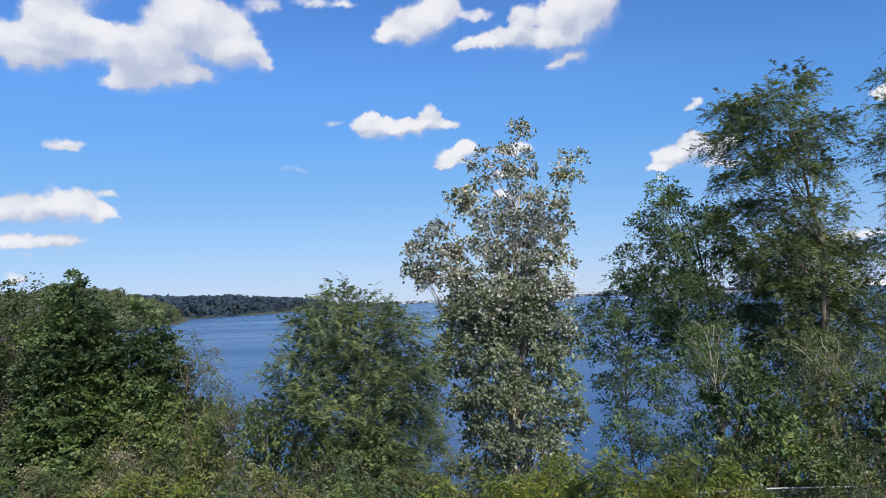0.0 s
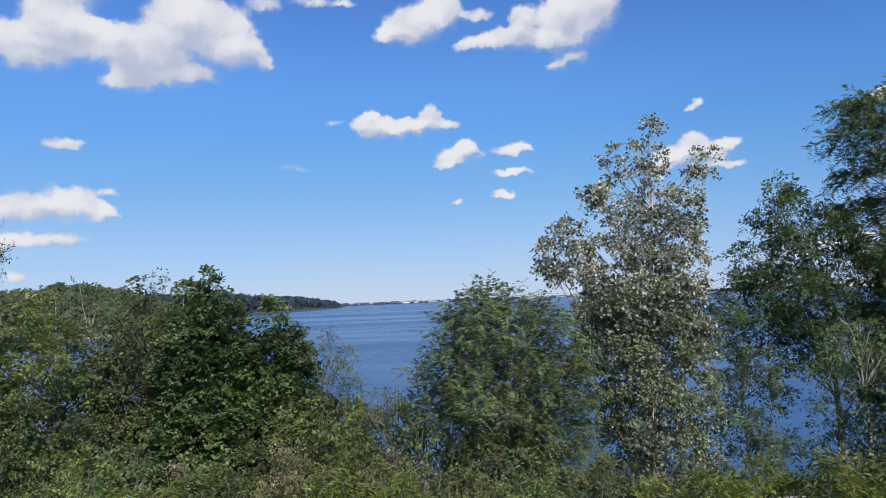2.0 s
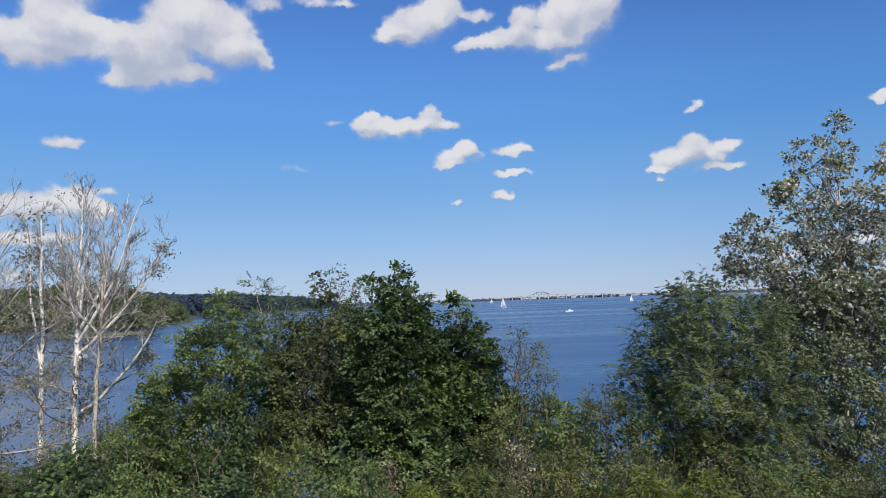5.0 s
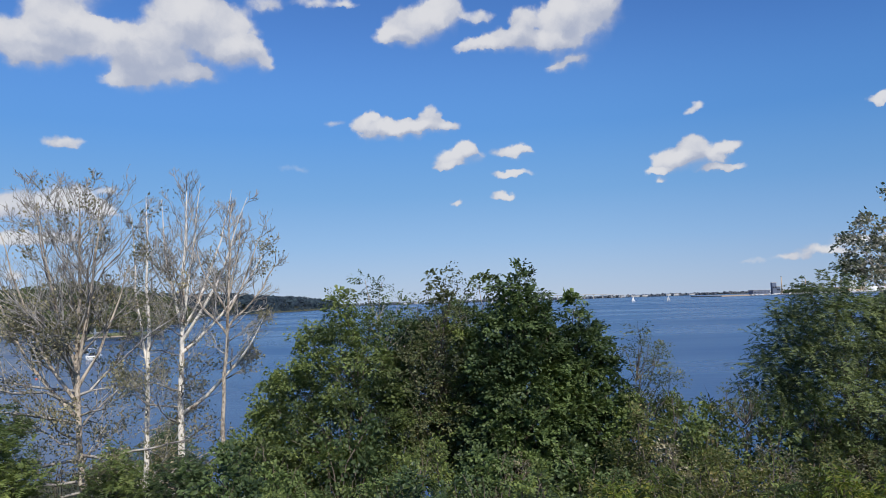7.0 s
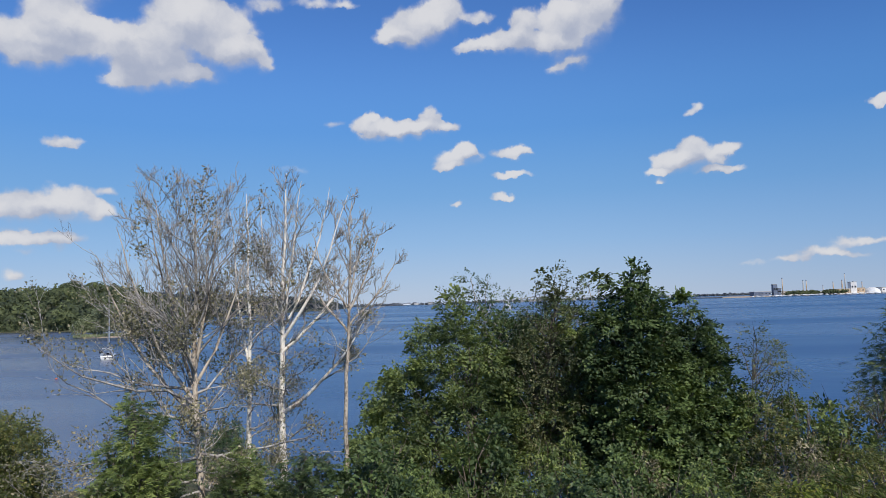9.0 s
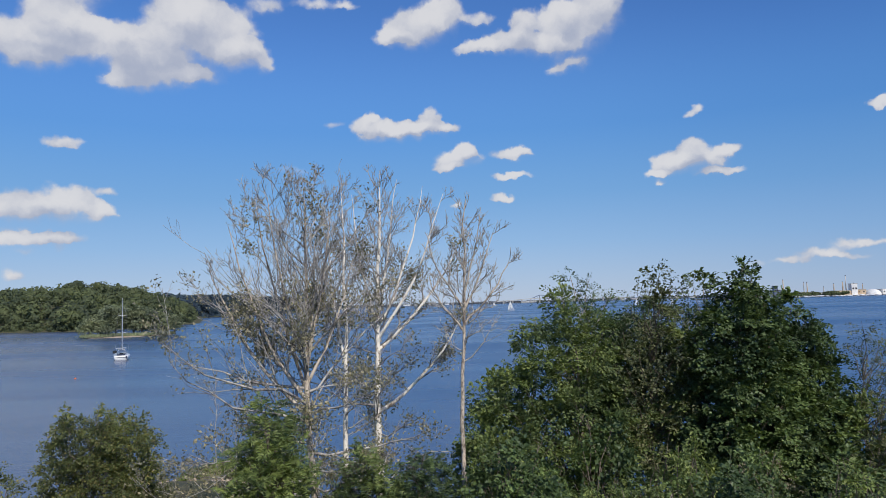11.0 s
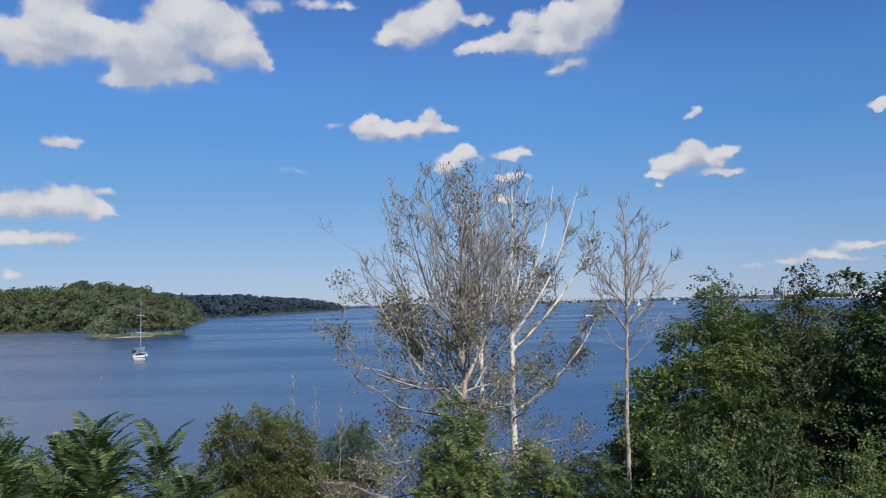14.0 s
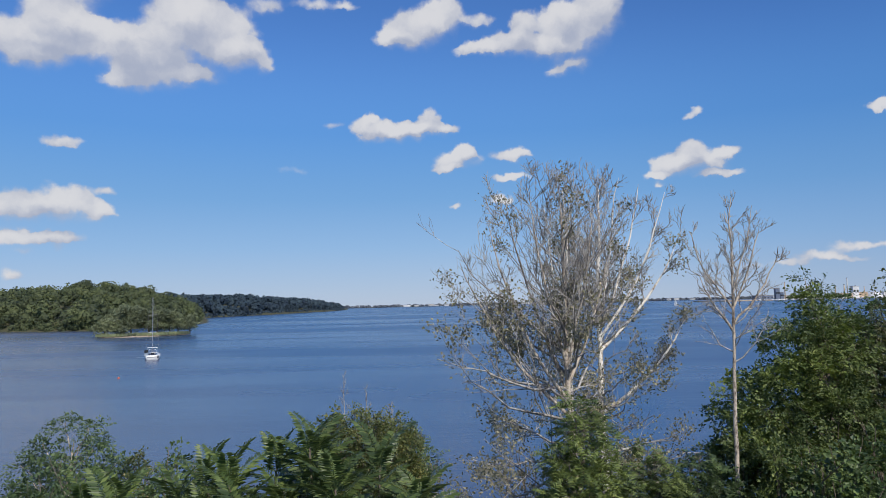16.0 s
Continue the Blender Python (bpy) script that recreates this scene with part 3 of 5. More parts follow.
def far_woods():
    rng = np.random.default_rng(11)
    Y = rng.uniform(436, 860, 9000)
    X = -rng.uniform(225, 700, 9000)
    H, d = hill(X, Y)
    keep = (d > 1.5) & (X > -0.80 * Y - 40) & (d < 190) & (rng.random(9000) < np.where(d < 16, 1.0, 0.45))
    X, Y, H = X[keep][:780], Y[keep][:780], H[keep][:780]
    R = rng.uniform(4.5, 9.0, len(X))
    X, Y, H, R = shore_row(rng, X, Y, H, R, 225, 560, 436, 700, 160, 4.0)
    crowns(rng, X, Y, H - 1.5, R, R * rng.uniform(1.3, 1.9, len(X)), 170, 1.35, WOODS, "wooded_hill", "dense green broadleaf woods covering the hill above the bay", "woods")
    Y = rng.uniform(860, 2600, 16000)
    X = -rng.uniform(330, 1100, 16000)
    H, d = hill(X, Y)
    keep = (d > 2) & (X > -0.58 * Y - 60) & (d < 150)
    X, Y, H = X[keep][:1500], Y[keep][:1500], H[keep][:1500]
    R = rng.uniform(5.0, 9.5, len(X))
    X, Y, H, R = shore_row(rng, X, Y, H, R, 380, 620, 860, 2500, 380, 5.5, 5.5)
    crowns(rng, X, Y, H - 2, R, R * rng.uniform(1.6, 2.3, len(X)), 50, 3.6, FARWOODS, "distant_woods", "dark green woods on the distant headland, blue haze put into their colour", "woods")
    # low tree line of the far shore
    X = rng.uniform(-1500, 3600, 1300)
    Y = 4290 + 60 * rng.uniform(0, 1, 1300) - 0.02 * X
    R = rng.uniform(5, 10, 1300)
    crowns(rng, X, Y, np.full(1300, 3.0), R, R * 0.6, 12, 9.0, FARSHORE, "far_shore_trees", "thin line of trees on the far lake shore, haze put into their colour", "woods")


def willow(rng, at, h, r, label):
    t = thing("willow_tree", at, label, "tree", "willows on the islet")
    P = np.stack([wander(rng, (0, 0, -0.4), (rng.normal() * 0.6, rng.normal() * 0.6, h * 0.6), 6)])
    raw("trunk", *tubes(P, np.linspace(0.45, 0.15, 6)[None], 6), BARK, t, "grey bark trunk", True)
    lobes = [(rng.normal() * r * 0.45, rng.normal() * r * 0.35, h * rng.uniform(0.3, 0.78), r * rng.uniform(0.35, 0.55)) for _ in range(14)]
    raw("crown", *sprays(rng, lobes, 5.5, 1.7, 0.75, 9, 0.6, 0.35, 0.5), WILLOW, t, "soft pale green drooping foliage")


def islet():
    rng = np.random.default_rng(5)
    a = np.linspace(0, 2 * np.pi, 48, endpoint=False)
    rings = []
    for q in (1.0, 0.9, 0.72, 0.4, 0.05):
        w = 1 + 0.08 * np.sin(3 * a + 1) + 0.05 * np.sin(7 * a)
        rings.append(np.stack([np.cos(a) * 23 * q * w, np.sin(a) * 12 * q * w, np.full(48, 1.0 - 1.5 * q ** 3)], 1))
    V = np.concatenate(rings)
    i = np.arange(4)[:, None] * 48 + np.arange(48)[None]
    j = np.arange(4)[:, None] * 48 + (np.arange(48)[None] + 1) % 48
    ob = raw("islet", V, np.stack([i, j, j + 48, i + 48], -1).reshape(-1, 4), SAND, None, "", True)
    ob.matrix_world = pose(-183, 329, -0.1, 0, 0, 24)
    tagged(ob, "low sandy islet with a bare pale edge", "islet", kind="structure")
    for x, y, h, r in ((-199, 325, 9, 5), (-194, 333, 15.5, 7), (-189, 330, 17, 7), (-183, 336, 15, 7), (-178, 333, 13.5, 6), (-174, 339, 12, 6), (-169, 337, 12.5, 5.5), (-165, 341, 11, 4.5), (-191, 324, 8, 4)):
        willow(rng, (x, y, 0.6), h, r, "bushy pale green willow on the sandy islet")
    # reed and grass fringe along the water
    p = np.stack([rng.uniform(-20, 21, 3500), rng.uniform(-9, 4, 3500), np.full(3500, 0.35)], 1)
    p = p[(p[:, 0] / 21.5) ** 2 + (p[:, 1] / 10.8) ** 2 < 1]
    n = len(p)
    V, F = leaves(p, np.array([0, 0, 1.0]) + rng.normal(size=(n, 3)) * 0.35, rng.normal(size=(n, 3)), rng.uniform(0.8, 1.9, n), np.full(n, 0.4))
    g = raw("reed_fringe", V, F, WILLOW)
    g.matrix_world = pose(-183, 329, 0.0, 0, 0, 24)
    tagged(g, "green reeds and grass along the islet edge", "reeds", kind="stuff")


def boathouse(at):
    t = thing("boathouse", at, "small pale boathouse at the foot of the wooded hill", "hut")
    part("wall", box((5, 4, 3), (0, 0, 1.5), 0.05), WHITEWALL, t)
    bm = bmesh.new()
    v = [bm.verts.new(p) for p in ((-2.8, -2.3, 3), (2.8, -2.3, 3), (2.8, 2.3, 3), (-2.8, 2.3, 3), (-2.8, 0, 4.4), (2.8, 0, 4.4))]
    for f in ((0, 1, 5, 4), (2, 3, 4, 5), (0, 4, 3), (1, 2, 5), (0, 3, 2, 1)):
        bm.faces.new([v[i] for i in f])
    part("roof", bm, CONCRETE, t)
    part("door", box((1.6, 0.1, 2.1), (0.6, -2.05, 1.05), 0.02), NAVY, t)


def bridge():
    """High road bridge on piers with a steel arch, far across the lake."""
    t = thing("road_bridge", (0, 3900, 0), "pale grey high road bridge on piers with steel arch", "bridge")
    up = lambda x: float(np.interp(x, [150, 380, 700, 900], [11, 24, 22, 12]))
    xs = np.arange(150, 901, 50)
    bm = bmesh.new()
    for k, x in enumerate(xs):
        for y in (-9, 9):
            bm.verts.new((x, y, up(x)))
            bm.verts.new((x, y, up(x) + 3))
    bm.verts.ensure_lookup_table()
    for k in range(len(xs) - 1):
        a, b = 4 * k, 4 * k + 4
        for q in ((a, b, b + 1, a + 1), (a + 2, a + 3, b + 3, b + 2), (a + 1, b + 1, b + 3, a + 3), (a, a + 2, b + 2, b)):
            bm.faces.new([bm.verts[i] for i in q])
    part("deck", bm, CONCRETE, t)
    for x in xs[1:-1]:
        part("pier", box((5, 14, up(x) + 3), (x, 0, up(x) / 2 - 1.5)), CONCRETE, t)
    for y in (-8, 8):
        s = np.linspace(0, 1, 9)
        P = np.stack([360 + 100 * s, np.full(9, y), 26 + 16 * np.sin(np.pi * s)], 1)[None]
        raw("arch", *tubes(P, np.full((1, 9), 1.5), 5), DARKSTEEL, t)
    for x in np.arange(372, 456, 14):
        part("hanger", box((0.9, 16, 13 * math.sin(math.pi * (x - 360) / 100)), (x, 0, 26 + 6.5 * math.sin(math.pi * (x - 360) / 100))), DARKSTEEL, t)


def works_block(x, y, w, d, h, mat, label, name="factory_hall"):
    t = thing(name, (x, y, 0), label, "factory", "lakeside works")
    part("wall", box((w, d, h + 2), (0, 0, h / 2 - 1), 0.3), mat, t)
    part("roof", box((w + 1.5, d + 1.5, 1.2), (0, 0, h + 0.4), 0.2), CONCRETE, t)
    n = max(2, int(w / 9))
    for k in range(n):
        part("window", box((4.2, 0.5, max(1.6, h * 0.14)), (-w / 2 + (k + 0.5) * w / n, -d / 2 - 0.2, h * 0.62)), GLASS_DARK, t)


def chimney(x, y, h, r, mat=CONCRETE):
    t = thing("chimney", (x, y, 0), "tall thin industrial chimney with a dark rim", "chimney", "lakeside works")
    part("shaft", cone(r, r * 0.6, h, (0, 0, -1)), mat, t, "", True)
    part("rim", cone(r * 0.75, r * 0.75, 1.6, (0, 0, h - 1.5)), DARKSTEEL, t)


def works():
    """Steelworks and harbour buildings on a low shore to the far right."""
    rng = np.random.default_rng(23)
    bm = box((900, 260, 5), (1130, 2040, 0.3), 1.0, 0)
    ob = part("harbour_shore", bm, SAND, None)
    tagged(ob, "low stony harbour shore below the works", "shore", kind="structure")
    works_block(792, 1935, 46, 30, 14, DARKSTEEL, "low dark shed on the harbour shore")
    works_block(829, 1930, 11, 12, 33, DARKSTEEL, "dark industrial tower, haze put into its colour as blue-grey", "industrial_tower")
    works_block(841, 1932, 9, 12, 22, DARKSTEEL, "dark lower industrial tower beside a taller one", "industrial_tower")
    works_block(1010, 1940, 40, 30, 15, RUSTY, "tan clad factory hall by the water")
    works_block(1041, 1935, 16, 16, 33, WHITEWALL, "pale tan silo tower of the works", "industrial_tower")
    works_block(1062, 1945, 26, 24, 17, RUSTY, "tan clad factory hall by the water")
    works_block(905, 1990, 90, 40, 13, CONCRETE, "long grey factory hall behind trees")
    works_block(1150, 1950, 60, 30, 16, WHITEWALL, "long white factory hall by the water")
    works_block(1240, 1960, 70, 40, 20, RUSTY, "tan clad factory hall by the water")
    t = thing("storage_dome", (1093, 1935, 0), "large white storage dome beside the works", "dome", "lakeside works")
    bm = bmesh.new()
    bmesh.ops.create_uvsphere(bm, u_segments=20, v_segments=10, radius=21, matrix=Matrix.Diagonal((1, 1, 0.72, 1)) @ Matrix.Translation((0, 0, 4)))
    bmesh.ops.delete(bm, geom=[v for v in bm.verts if v.co.z < 0], context="VERTS")
    part("shell", bm, WHITEWALL, t, "", True)
    part("base_ring", cone(21.3, 21.3, 3, (0, 0, 0), 20), CONCRETE, t)
    for x, y, h, r in ((851, 1930, 50, 1.8), (914, 1945, 42, 1.8), (930, 1960, 42, 1.7), (975, 1960, 28, 1.6), (1003, 1960, 36, 1.8), (1022, 1950, 40, 2.2), (1036, 1960, 58, 1.8), (1052, 1950, 36, 2.0), (1090, 1975, 34, 1.5)):
        chimney(x, y, h, r, rng.choice([0, 1]) and CONCRETE or RUSTY)
    n = 130
    X, Y, R = rng.uniform(850, 1010, n), rng.uniform(1905, 1930, n), rng.uniform(3, 6.5, n)
    crowns(rng, X, Y, np.full(n, 2.0), R, R * 1.9, 45, 2.6, WOODS, "harbour_trees", "band of green trees along the harbour shore", "woods")
    # pale boulders and moored craft along the edge read as one broken line
    n = 260
    p = np.stack([rng.uniform(760, 1300, n), rng.uniform(1903, 1909, n), rng.uniform(1.0, 3.0, n)], 1)
    bm = bmesh.new()
    for q in p:
        bmesh.ops.create_icosphere(bm, subdivisions=1, radius=float(rng.uniform(1.0, 2.8)), matrix=Matrix.Translation(q.tolist()) @ Matrix.Diagonal((1.7, 1, 0.7, 1)))
    tagged(part("shore_boulders", bm, WHITEWALL, None), "pale boulders and clutter along the harbour edge", "boulders", kind="stuff")


def far_town():
    rng = np.random.default_rng(31)
    for k in range(46):
        x = float(rng.uniform(-420, 3000))
        w, h = float(rng.uniform(12, 45)), float(rng.uniform(5, 13))
        t = thing("distant_building", (x, 4262 - 0.02 * x, 2), "pale distant building on the far lake shore", "building", "far shore town")
        part("wall", box((w, 25, h), (0, 0, h / 2), 0.4), WHITEWALL if rng.random() < 0.25 else CONCRETE, t)
        part("roof", box((w + 2, 27, 1.5), (0, 0, h + 0.5), 0.2), DARKSTEEL, t)


# ---------------------------------------------------------------- craft on the water


def hull_mesh(length, beam, depth, keel=0.5, stations=14, ring=11):
    """A yacht's hull: transom aft, fine bow, rounded bilge; +y is forward."""
    V = []
    for i in range(stations):
        s = i / (stations - 1)
        half = beam / 2 * (0.78 + 0.22 * math.sin(min(s / 0.45, 1) * math.pi / 2)) * (1 - max(0, (s - 0.4) / 0.6) ** 2.2)
        sheer = depth * (1 + 0.22 * s ** 2)
        for k in range(ring):
            a = math.pi * k / (ring - 1)
            c, q = math.cos(a), math.sin(a)
            V.append((half * np.sign(c) * abs(c) ** 0.55 + (1e-3 if half == 0 else 0), (s - 0.5) * length, sheer * (1 - q ** 0.7) - keel * q * (1 - s ** 3) * 0.6))
    F = [(i * ring + k, i * ring + k + 1, (i + 1) * ring + k + 1, (i + 1) * ring + k) for i in range(stations - 1) for k in range(ring - 1)]
    bm = bmesh.new()
    vs = [bm.verts.new(v) for v in V]
    for f in F:
        bm.faces.new([vs[i] for i in f])
    bm.faces.new([vs[k] for k in range(ring)])
    for i in range(stations - 1):
        bm.faces.new([vs[i * ring], vs[(i + 1) * ring], vs[(i + 1) * ring + ring - 1], vs[i * ring + ring - 1]])
    bmesh.ops.remove_doubles(bm, verts=bm.verts[:], dist=0.004)
    bmesh.ops.recalc_face_normals(bm, faces=bm.faces[:])
    return bm


def rod(a, b, r, sides=6):
    return tubes(np.array([[a, b]], float), np.full((1, 2), r), sides)


def yacht(at, turn):
    t = thing("moored_yacht", at, "white sailing yacht moored stern-on with bare mast", "sailboat", "", turn)
    L, B, D = 10.5, 3.7, 1.15
    part("hull", hull_mesh(L, B, D), GEL, t, "white hull", True)
    part("transom_stripe", box((B * 0.62, 0.04, 0.12), (0, -L / 2 - 0.03, 0.72), 0.01), NAVY, t)
    part("cabin", box((2.1, 4.4, 0.62), (0, 1.0, D + 0.28), 0.16), GEL, t, "low white cabin top", True)
    for x in (-1.06, 1.06):
        for y in (0.0, 1.1, 2.1):
            part("cabin_window", box((0.03, 0.75, 0.22), (x, y, D + 0.32), 0.01), GLASS_DARK, t)
    part("cockpit", box((1.8, 2.3, 0.3), (0, -3.2, D + 0.06), 0.06), NAVY, t, "dark cockpit well")
    part("companionway", box((0.7, 0.05, 0.6), (0, -1.24, D + 0.3), 0.01), GLASS_DARK, t)
    part("sprayhood", cone(1.15, 0.8, 0.75, (0, -1.0, D + 0.5), 10), SAILCLOTH, t, "pale canvas sprayhood")
    part("bimini", box((2.3, 1.7, 0.08), (0, -3.1, D + 1.75), 0.03), SAILCLOTH, t, "white canvas awning over the cockpit")
    for x in (-1.05, 1.05):
        for y in (-3.8, -2.4):
            raw("awning_pole", *rod((x, y, D), (x, y, D + 1.75), 0.03), ALLOY, t)
    raw("mast", *tubes(np.array([[(0, 1.2, D), (0, 1.2, 8), (0, 1.2, 15.2)]], float), np.array([[0.085, 0.075, 0.06]]), 8), ALLOY, t, "tall pale metal mast", True)
    raw("boom", *rod((0, 1.1, D + 1.5), (0, -3.4, D + 1.6), 0.10), ALLOY, t)
    part("sail_cover", box((0.34, 4.2, 0.36), (0, -1.1, D + 1.82), 0.12), NAVY, t, "stowed mainsail under a dark cover")
    for z in (6.5, 10.8):
        raw("spreader", *rod((-0.95, 1.1, z), (0.95, 1.1, z), 0.04), ALLOY, t)
    for a, b in (((0, 5.1, 1.4), (0, 1.25, 14.6)), ((0, -5.1, 1.2), (0, 1.15, 15.1)), ((-1.6, 0.9, 1.2), (-0.95, 1.1, 10.8)), ((1.6, 0.9, 1.2), (0.95, 1.1, 10.8)),
                 ((-0.95, 1.1, 10.8), (0, 1.2, 15)), ((0.95, 1.1, 10.8), (0, 1.2, 15))):
        raw("stay", *rod(a, b, 0.018, 4), STEEL, t)
    raw("furled_jib", *rod((0, 5.0, 1.6), (0, 1.35, 13.8), 0.08), SAILCLOTH, t)
    for x in (-1.3, -0.45, 0.45, 1.3):
        raw("pushpit_post", *rod((x, -5.0, D), (x, -5.0, D + 0.65), 0.025), ALLOY, t)
    raw("pushpit_rail", *rod((-1.3, -5.0, D + 0.65), (1.3, -5.0, D + 0.65), 0.028), ALLOY, t)
    part("solar_panel", box((0.9, 0.05, 0.7), (-1.35, -4.9, D + 0.95), 0.01), GLASS_DARK, t)
    part("outboard_motor", box((0.32, 0.3, 0.7), (1.25, -5.25, 0.75), 0.08), NAVY, t)


def sailing_boat(at, turn, label, size=1.0):
    t = thing("sailing_boat", at, label, "sailboat", "boats under sail", turn)
    t.scale = (size, size, size)
    part("hull", hull_mesh(9, 2.8, 1.0), GEL, t, "", True)
    raw("mast", *rod((0, 0.6, 0.8), (0, 0.6, 13.5), 0.09), ALLOY, t)
    for name, pts in (("mainsail", ((0, 0.4, 2.0), (0, -3.8, 2.1), (0, 0.5, 13.2))), ("headsail", ((0, 4.2, 1.4), (0, 0.9, 1.8), (0, 0.9, 11.8)))):
        n = 9
        bm = bmesh.new()
        a, b, c = (Vector(p) for p in pts)
        grid = []
        for i in range(n):
            s = i / (n - 1)
            row = []
            for k in range(5):
                q = k / 4
                p = a.lerp(c, s).lerp(b.lerp(c, s), q)
                p.x += 0.7 * math.sin(math.pi * q) * (1 - s) ** 0.7
                row.append(bm.verts.new(p))
            grid.append(row)
        for i in range(n - 1):
            for k in range(4):
                bm.faces.new((grid[i][k], grid[i][k + 1], grid[i + 1][k + 1], grid[i + 1][k]))
        bmesh.ops.remove_doubles(bm, verts=bm.verts[:], dist=0.001)
        ex = bmesh.ops.extrude_face_region(bm, geom=bm.faces[:])
        bmesh.ops.translate(bm, vec=(0.03, 0, 0), verts=[g for g in ex["geom"] if isinstance(g, bmesh.types.BMVert)])
        part(name, bm, SAILCLOTH, t, "white sail full of wind", True)


def motor_boat(at, turn):
    t = thing("motor_boat", at, "small white motor boat under way", "motorboat", "", turn)
    part("hull", hull_mesh(7, 2.4, 0.9), GEL, t, "", True)
    part("cabin", box((1.7, 2.2, 0.9), (0, 0.3, 1.25), 0.2), GEL, t)
    part("windscreen", box((1.6, 0.06, 0.5), (0, 1.35, 1.45), 0.02), GLASS_DARK, t)
    part("outboard_motor", box((0.4, 0.4, 0.9), (0, -3.6, 0.7), 0.1), NAVY, t)


def buoy(at):
    t = thing("buoy", at, "small orange mooring buoy afloat", "buoy")
    bm = bmesh.new()
    bmesh.ops.create_uvsphere(bm, u_segments=14, v_segments=9, radius=0.22, matrix=Matrix.Diagonal((1, 1, 0.9, 1)))
    part("float", bm, ORANGE, t, "", True)
    part("ring", cone(0.05, 0.05, 0.18, (0, 0, 0.17)), STEEL, t)


# ---------------------------------------------------------------- trees on the bank


def tree_frame(rng, at, h, lobes, girth, bark, lean, twigs, t, share=0.86):
    """Trunk and a limb to every lobe of the crown, with side shoots."""
    trunk = wander(rng, (0, 0, -0.3), (lean[0], lean[1], h * share), 10, 0.035)
    raw("trunk", *tubes(trunk[None], np.linspace(girth, girth * 0.2, 10)[None], 8), bark, t, "", True)
    for lx, ly, lz, r in lobes:
        away = math.hypot(lx - lean[0] * lz / h, ly)
        k = int(np.clip((lz - away * 0.75 - r * 0.4) / (h * share) * 9, 1, 8))
        P = wander(rng, trunk[k], (lx, ly, lz + r * 0.3), 6, 0.07)[None]
        P[0, 1:5, 2] -= np.array([0.10, 0.16, 0.14, 0.07]) * away * 0.5
        R = np.linspace(max(girth * 0.34 * (1 - k / 14), 0.02), 0.010, 6)[None]
        S, Q = sprout(rng, P, R, twigs, 0.3, 1.0, r * 1.1, 48, 0.3, n=4, rmin=0.006)
        raw("limb", *join([tubes(P, R, 5), tubes(S, Q, 3)]), bark, t, "", True)


def green_tree(seed, base, rows, size, mat, label, leaf=0.15, slim=0.78, density=20, per=16, spray=0.62, bark=BARK, girth=0.14, name="tree", lean=(0, 0), group="", rise=0.2, droop=0.3, ruffle=0.28, flat=0.85, gap=0.62, twigs=5, shoots=0, most=110, deep=0.8, boughs=()):
    """A broadleaf tree; rows give the outline of its crown as (height over the foot, left, right), boughs those of limbs that reach out of it."""
    rng = np.random.default_rng(seed)
    x, y = base
    t = thing(name, (x, y, float(bank(x, y))), label, "tree", group)
    lobes = outline_lobes(rng, rows, size, deep, gap, most)
    for piece in boughs:
        lobes += outline_lobes(rng, piece, size * 0.8, deep, gap, most)
    top = max(rows)
    lean = (lean[0] + (top[1] + top[2]) / 2 * 0.6, lean[1])
    tree_frame(rng, base, top[0], lobes, girth, bark, lean, twigs, t)
    sets = [sprays(rng, lobes, density * 3.6, spray, leaf * 0.65, int(per * 1.6), slim, rise, droop, ruffle, flat)]
    if shoots:
        # leading shoots that stand out of the crown
        pick = np.array(lobes)[rng.integers(0, len(lobes), shoots)]
        tips = [(a + rng.normal() * 0.15, b, c + r * q, 0.16) for a, b, c, r in pick if c > top[0] * 0.45 for q in (0.8, 1.1, 1.4)]
        sets.append(sprays(rng, tips, 150, spray * 0.45, leaf, 7, slim, 0.5, droop, ruffle, 1.0))
    raw("crown", *join(sets), mat, t)
    return t


def feather_tree(seed, base, rows, size, mat, label, density=20, spray=0.6, frond=0.30, pairs=5, leaf=0.085, girth=0.12, name="tree", bark=BARK, lean=(0, 0), group="", slim=0.45, rise=0.1, droop=0.3, flat=0.7, gap=0.62, per=5, most=110, deep=0.8):
    """As green_tree, with feathery leaves: pairs of leaflets along arching stalks."""
    rng = np.random.default_rng(seed)
    x, y = base
    t = thing(name, (x, y, float(bank(x, y))), label, "tree", group)
    lobes = outline_lobes(rng, rows, size, deep, gap, most)
    tree_frame(rng, base, max(rows)[0], lobes, girth, bark, lean, 5, t)
    raw("crown", *feather_sprays(rng, lobes, density * 3.8, spray, frond, pairs, leaf * 0.82, per, slim, rise, droop, flat), mat, t)
    return t


